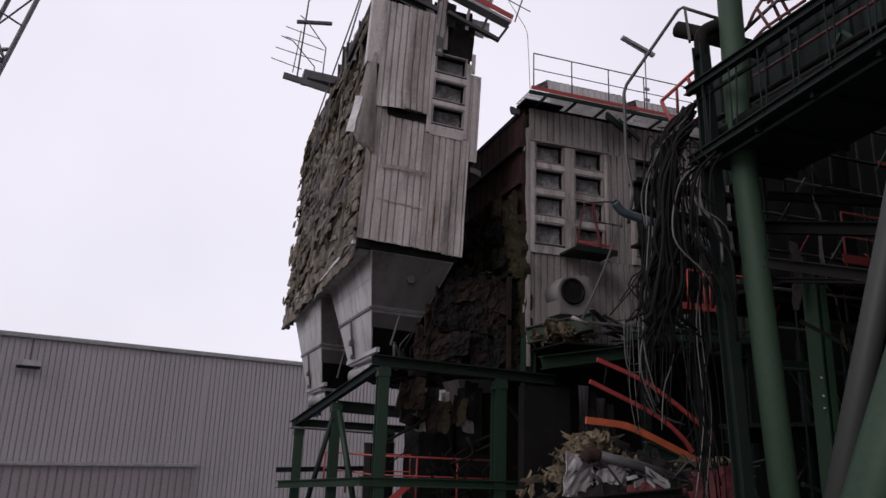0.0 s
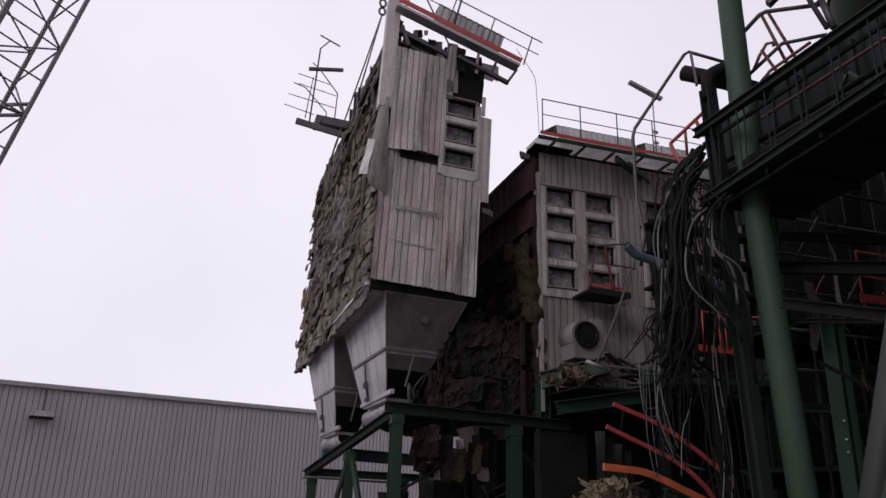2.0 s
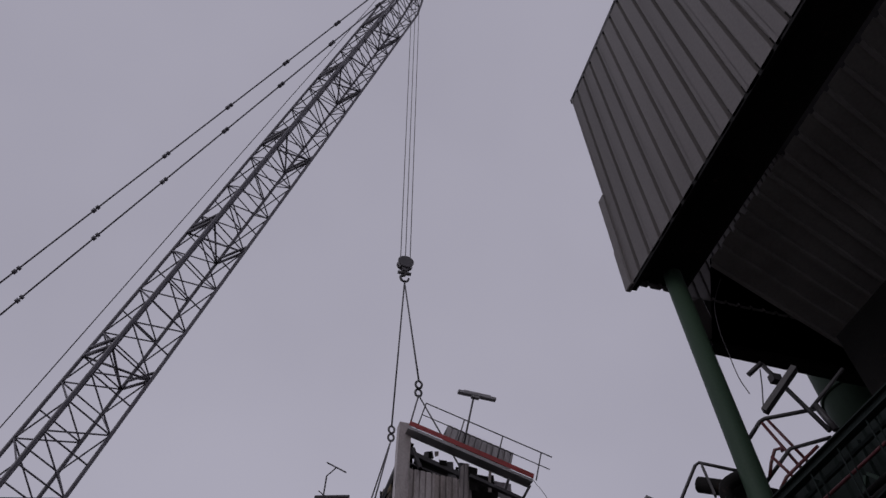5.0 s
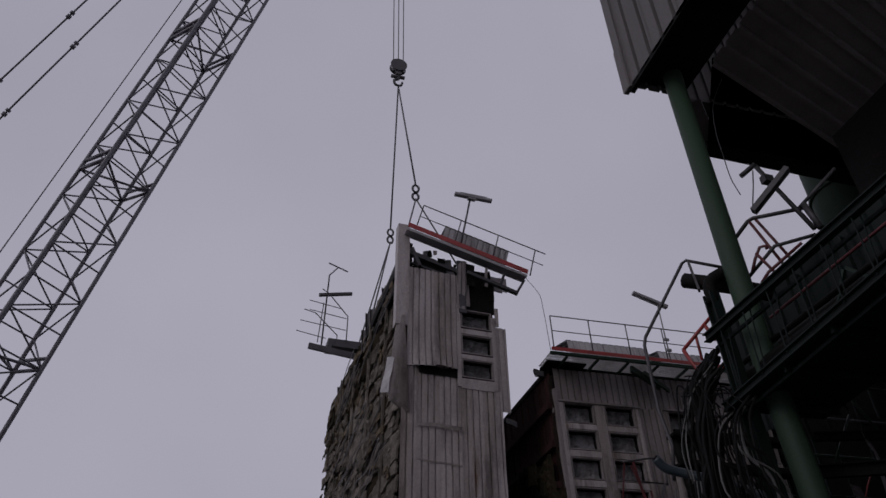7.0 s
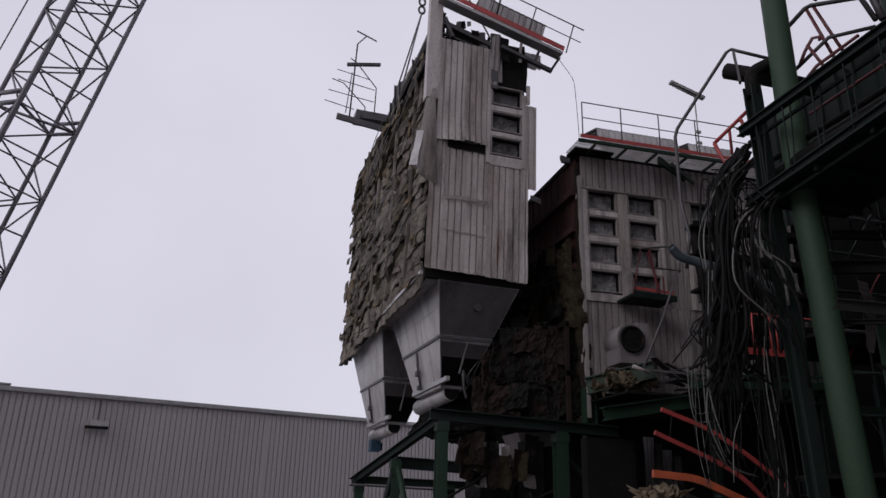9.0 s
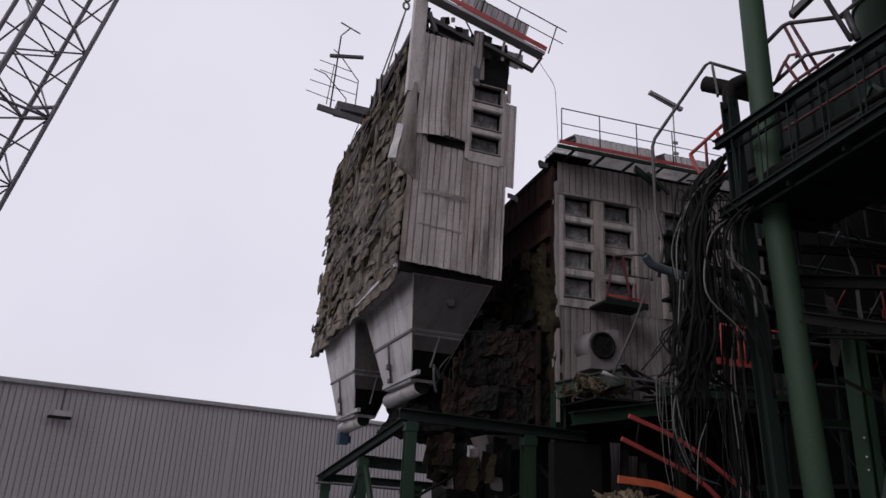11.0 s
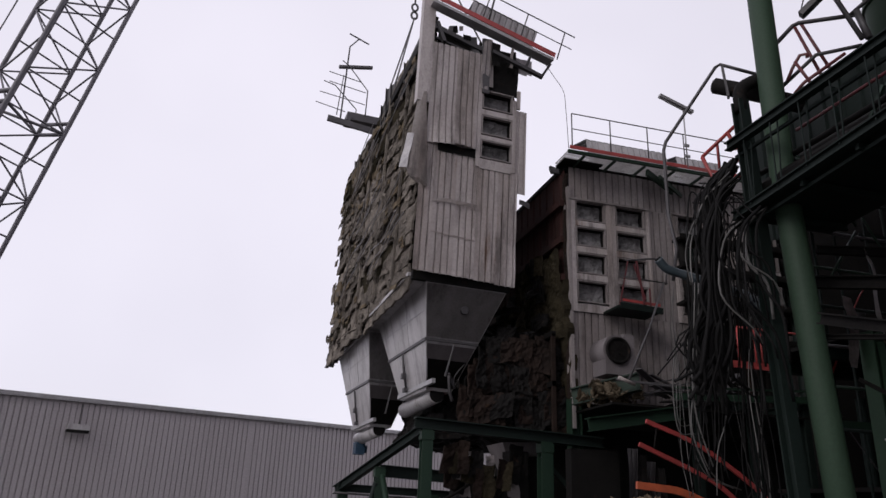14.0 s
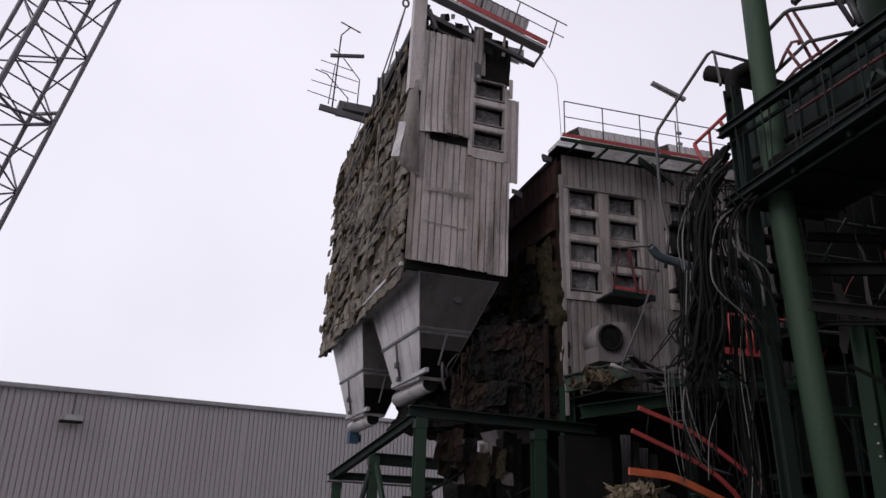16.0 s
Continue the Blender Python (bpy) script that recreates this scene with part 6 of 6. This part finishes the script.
def build_lower_right():
    p = thing("back_post", "green steel post with bolt heads inside the plant", "post", (10.28, 9.72, -1.5))
    made("shaft", lambda bm: ibeam(bm, (0, 0, 0), (0, 0, 6.2), 0.3, 0.24, 0.03, (1, 0, 0)), GREEN_P, p)
    made("cover", lambda bm: box(bm, (0.02, -0.165, 3.0), (0.12, 0.02, 6.0)), GREEN_P, p)
    for z in (2.9, 3.9, 4.1, 4.4):
        made("bolt", lambda bm: tube(bm, [(-0.12, -0.1, z), (-0.2, -0.16, z)], 0.018, 8), GALV, p)
    a, b = [Vector(v) for v in ((6.61, 5.02, 4.41), (5.53, 5.21, 1.21))]
    e = thing("grey_prop", "leaning thick grey pipe prop close by", "prop", b)
    d = (a - b).normalized()
    made("shaft", lambda bm: tube(bm, [-d * 3.5, a - b + d * 5], 0.118, 24), STEEL_P, e)
    made("base_plate", lambda bm: box(bm, -d * 3.5, (0.5, 0.5, 0.04)), STEEL_P, e)
    a, b = [Vector(v) for v in ((5.12, 4.01, 2.32), (4.68, 4.06, 1.42))]
    e = thing("green_prop", "leaning thick green pipe prop close by", "prop", b)
    d2 = (a - b).normalized()
    made("shaft", lambda bm: tube(bm, [-d2 * 3.5, a - b + d2 * 5], 0.19, 24), GREEN_P, e)
    made("base_plate", lambda bm: box(bm, -d2 * 3.5, (0.6, 0.6, 0.04)), GREEN_P, e)
    for name, pts, w in (("cross_beam", ((7.61, 7.95, 4.25), (7.79, 6.27, 3.70)), 0.16), ("cross_beam", ((8.63, 9.04, 4.32), (9.34, 7.53, 4.07)), 0.08), ("cross_beam", ((8.96, 9.42, 5.35), (9.39, 7.47, 4.84)), 0.2), ("cross_beam", ((9.47, 9.77, 6.11), (10.59, 8.37, 5.70)), 0.14), ("cross_beam", ((9.27, 9.11, 3.73), (9.76, 8.59, 3.25)), 0.06)):
        q = made(name, lambda bm: ibeam(bm, *pts, w, w, 0.02), SOOT_SHADE)
        tagged(q, "near-black steel cross beam inside the plant", "beam", "cross beams")
    def strip(bm, pts, w, seed):
        P = bend(pts, 6)
        L = [(bm.verts.new(p + Vector((-w * (0.6 + 0.5 * noise.noise(p * 3 + Vector((seed, 0, 0)))), 0.1 * noise.noise(p * 4), 0))), bm.verts.new(p + Vector((w * (0.6 + 0.5 * noise.noise(p * 2.5 + Vector((0, seed, 0)))), 0.05, 0)))) for p in P]
        for A, B in zip(L, L[1:]):
            bm.faces.new((A[0], A[1], B[1], B[0]))
        bmesh.ops.solidify(bm, geom=bm.faces[:], thickness=0.015)
    for pts, w, m, k in ((((9.91, 9.17, 5.99), (9.96, 9.11, 5.55), (9.94, 9.13, 4.95), (9.96, 9.12, 4.46)), 0.09, HOPPER, 1), (((10.00, 9.80, 5.32), (10.03, 9.77, 4.80), (9.97, 9.82, 4.09)), 0.2, CLAD_B, 2), (((9.01, 8.30, 4.20), (9.09, 8.22, 3.93), (9.12, 8.18, 3.49), (9.16, 8.13, 2.91)), 0.09, WOOL_L, 3), (((9.18, 7.96, 4.13), (9.10, 8.05, 3.97), (9.02, 8.14, 3.86)), 0.08, WOOL_L, 4)):
        q = made("torn_strip", lambda bm: strip(bm, pts, w, k), m)
        tagged(q, "torn pale strip of sheet hanging inside the plant", "metal strip", "torn strips")
    rng = random.Random(5)
    # unlit floors, beams and pipes deeper in, the missing light put into dark colours
    for k, z in enumerate((2.2, 5.0)):
        f = thing("plant_floor", "steel floor with beams inside the plant, coloured near-black as shade", "floor", (13.5, 11.6, z), "plant floors", "structure")
        made("plate", lambda bm: box(bm, (1.6, 0, 0), (8.0, 3.6, 0.08)), SOOT_SHADE, f)
        for y in (-1.7, 0, 1.6):
            made("girder", lambda bm: ibeam(bm, (-2.4, y, -0.2), (5.6, y, -0.2), 0.2, 0.3, 0.02), GREEN_SHADE, f)
        made("toe_board", lambda bm: box(bm, (1.6, -1.83, 0.14), (8.0, 0.02, 0.16)), RED, f)
        rail(f, (-2.3, -1.8, 0), (5.4, -1.8, 0), 1.05, 6, RED if k % 2 else STEEL, (0, 0, 1), 0.022)
    for k in range(34):
        x, y, z = rng.uniform(10.5, 17.5), rng.uniform(9.8, 13.2), rng.uniform(-0.5, 6.0)
        if k % 3:
            q = made("plant_pipe", lambda bm: tube(bm, [(x, y, z), (x + rng.uniform(-0.4, 3.5), y + rng.uniform(-1, 1), z + rng.uniform(-0.5, 0.5))], rng.uniform(0.03, 0.14), 9), (SOOT_SHADE, STEEL, GREEN_SHADE, BROWN)[k % 4])
        else:
            q = made("plant_pipe", lambda bm: tube(bm, [(x, y, z - 2.5), (x, y, z + 1.5)], rng.uniform(0.04, 0.12), 9), (SOOT_SHADE, GREEN_SHADE)[k % 2])
        tagged(q, "dim service pipe inside the plant", "pipe", "service pipes")
    for k in range(30):
        x, y, z = rng.uniform(11.2, 16), rng.uniform(9.9, 11.8), (2.24, 5.04)[k % 2]
        d = Vector((rng.uniform(-0.9, 0.9), rng.uniform(-0.3, 0.3), rng.uniform(0.3, 1.5))).normalized() * rng.uniform(0.5, 1.6)
        q = made("bent_rod", lambda bm: tube(bm, bend([(x, y, z), Vector((x, y, z)) + d * 0.5 + Vector((0, 0, rng.uniform(-0.15, 0.15))), Vector((x, y, z)) + d], 3), rng.uniform(0.012, 0.03), 6), (STEEL, GREEN, STEEL, RED, GREEN_SHADE, BROWN)[k % 6])
        tagged(q, "bent rod caught in the wrecked steelwork", "rod", "bent rods")
    for k in range(18):
        x, y, z = rng.uniform(11.3, 15), 11.6 + (-1.75, 0, 1.6)[k % 3], (1.9, 4.7)[k % 2]
        q = made("torn_strip", lambda bm: strip(bm, [(x, y, z), (x + rng.uniform(-0.3, 0.3), y, z - 0.3), (x + rng.uniform(-0.4, 0.4), y, z - rng.uniform(0.5, 0.9))], rng.uniform(0.02, 0.07), k), (CLAD_B, STEEL, HOPPER, RED)[k % 4])
        tagged(q, "torn strip of sheet hanging inside the plant", "metal strip", "torn strips")


def build_risers():
    """Dark pipes and trays that climb the facade behind the cable tangle, added to darken it."""
    rng = random.Random(52)
    for k in range(17):
        x = 11.3 + 0.27 * k + rng.uniform(-0.08, 0.08)
        y, r = rng.uniform(16.3, 16.9), rng.uniform(0.05, 0.17)
        top = rng.uniform(7.2, 10.6)
        q = made("riser_pipe", lambda bm: tube(bm, bend([(x, y, 4.05), (x, y, 5.2), (x + rng.uniform(-0.1, 0.1), y, 6.6), (x + rng.uniform(-0.25, 0.25), y + 0.1, top)], 4), r, 10), (SOOT_SHADE, GREEN_SHADE, SOOT_SHADE, RUST_D)[k % 4])
        tagged(q, "dark riser pipe climbing the facade from the platform", "pipe", "riser pipes")
    for z0, z1 in ((5.9, 6.2), (7.0, 7.1), (8.0, 7.9), (8.8, 8.8)):
        q = made("cable_tray", lambda bm: (bar(bm, (11.1, 16.3, z0), (16.0, 16.3, z1), 0.4, 0.08), bar(bm, (11.1, 16.1, z0 + 0.06), (16.0, 16.1, z1 + 0.06), 0.02, 0.12)), SOOT_SHADE)
        tagged(q, "near-black cable tray fixed across the riser pipes", "cable tray", "cable trays")


build_risers()
build_platform()
build_wreckage()
build_pipes()
build_cables()
build_upper_right()
build_lower_right()


def motions():
    """The crane lifts the casing, which swings a little, then settles."""
    lift = ((0, 0.0, 0.0), (0.5, 0.045, 0.01), (1, 0.08, 0.025), (2, 0.13, 0.035), (3, 0.17, 0.08), (3.5, 0.21, 0.12), (4.2, 0.26, 0.16), (5.2, 0.335, 0.21), (6.3, 0.41, 0.245), (7, 0.46, 0.245), (8, 0.55, 0.28),
            (8.7, 0.63, 0.305), (9.8, 0.74, 0.30), (10.8, 0.82, 0.295), (12, 0.87, 0.30), (12.5, 0.87, 0.30), (13.5, 0.835, 0.30), (15, 0.815, 0.30), (16, 0.80, 0.295))
    x, y, z = TOWER_AT
    walk(tower, [(t, pose(x + s, y, z + h, 0.9 * h, 2.2 - 1.1 * s / 0.3, 0.5 + 1.9 * s / 0.3)) for t, h, s in lift])
    walk(hook_block, [(t, pose(4.97 + 0.2 * s, 22.5, 28.9 + 0.95 * h - 0.2)) for t, h, s in lift])
    walk(slings, [(t, pose(4.97 + 0.2 * s, 22.5, 27.55 + 0.95 * h - 0.2, 0, -0.9 * s, 0)) for t, h, s in lift])


motions()
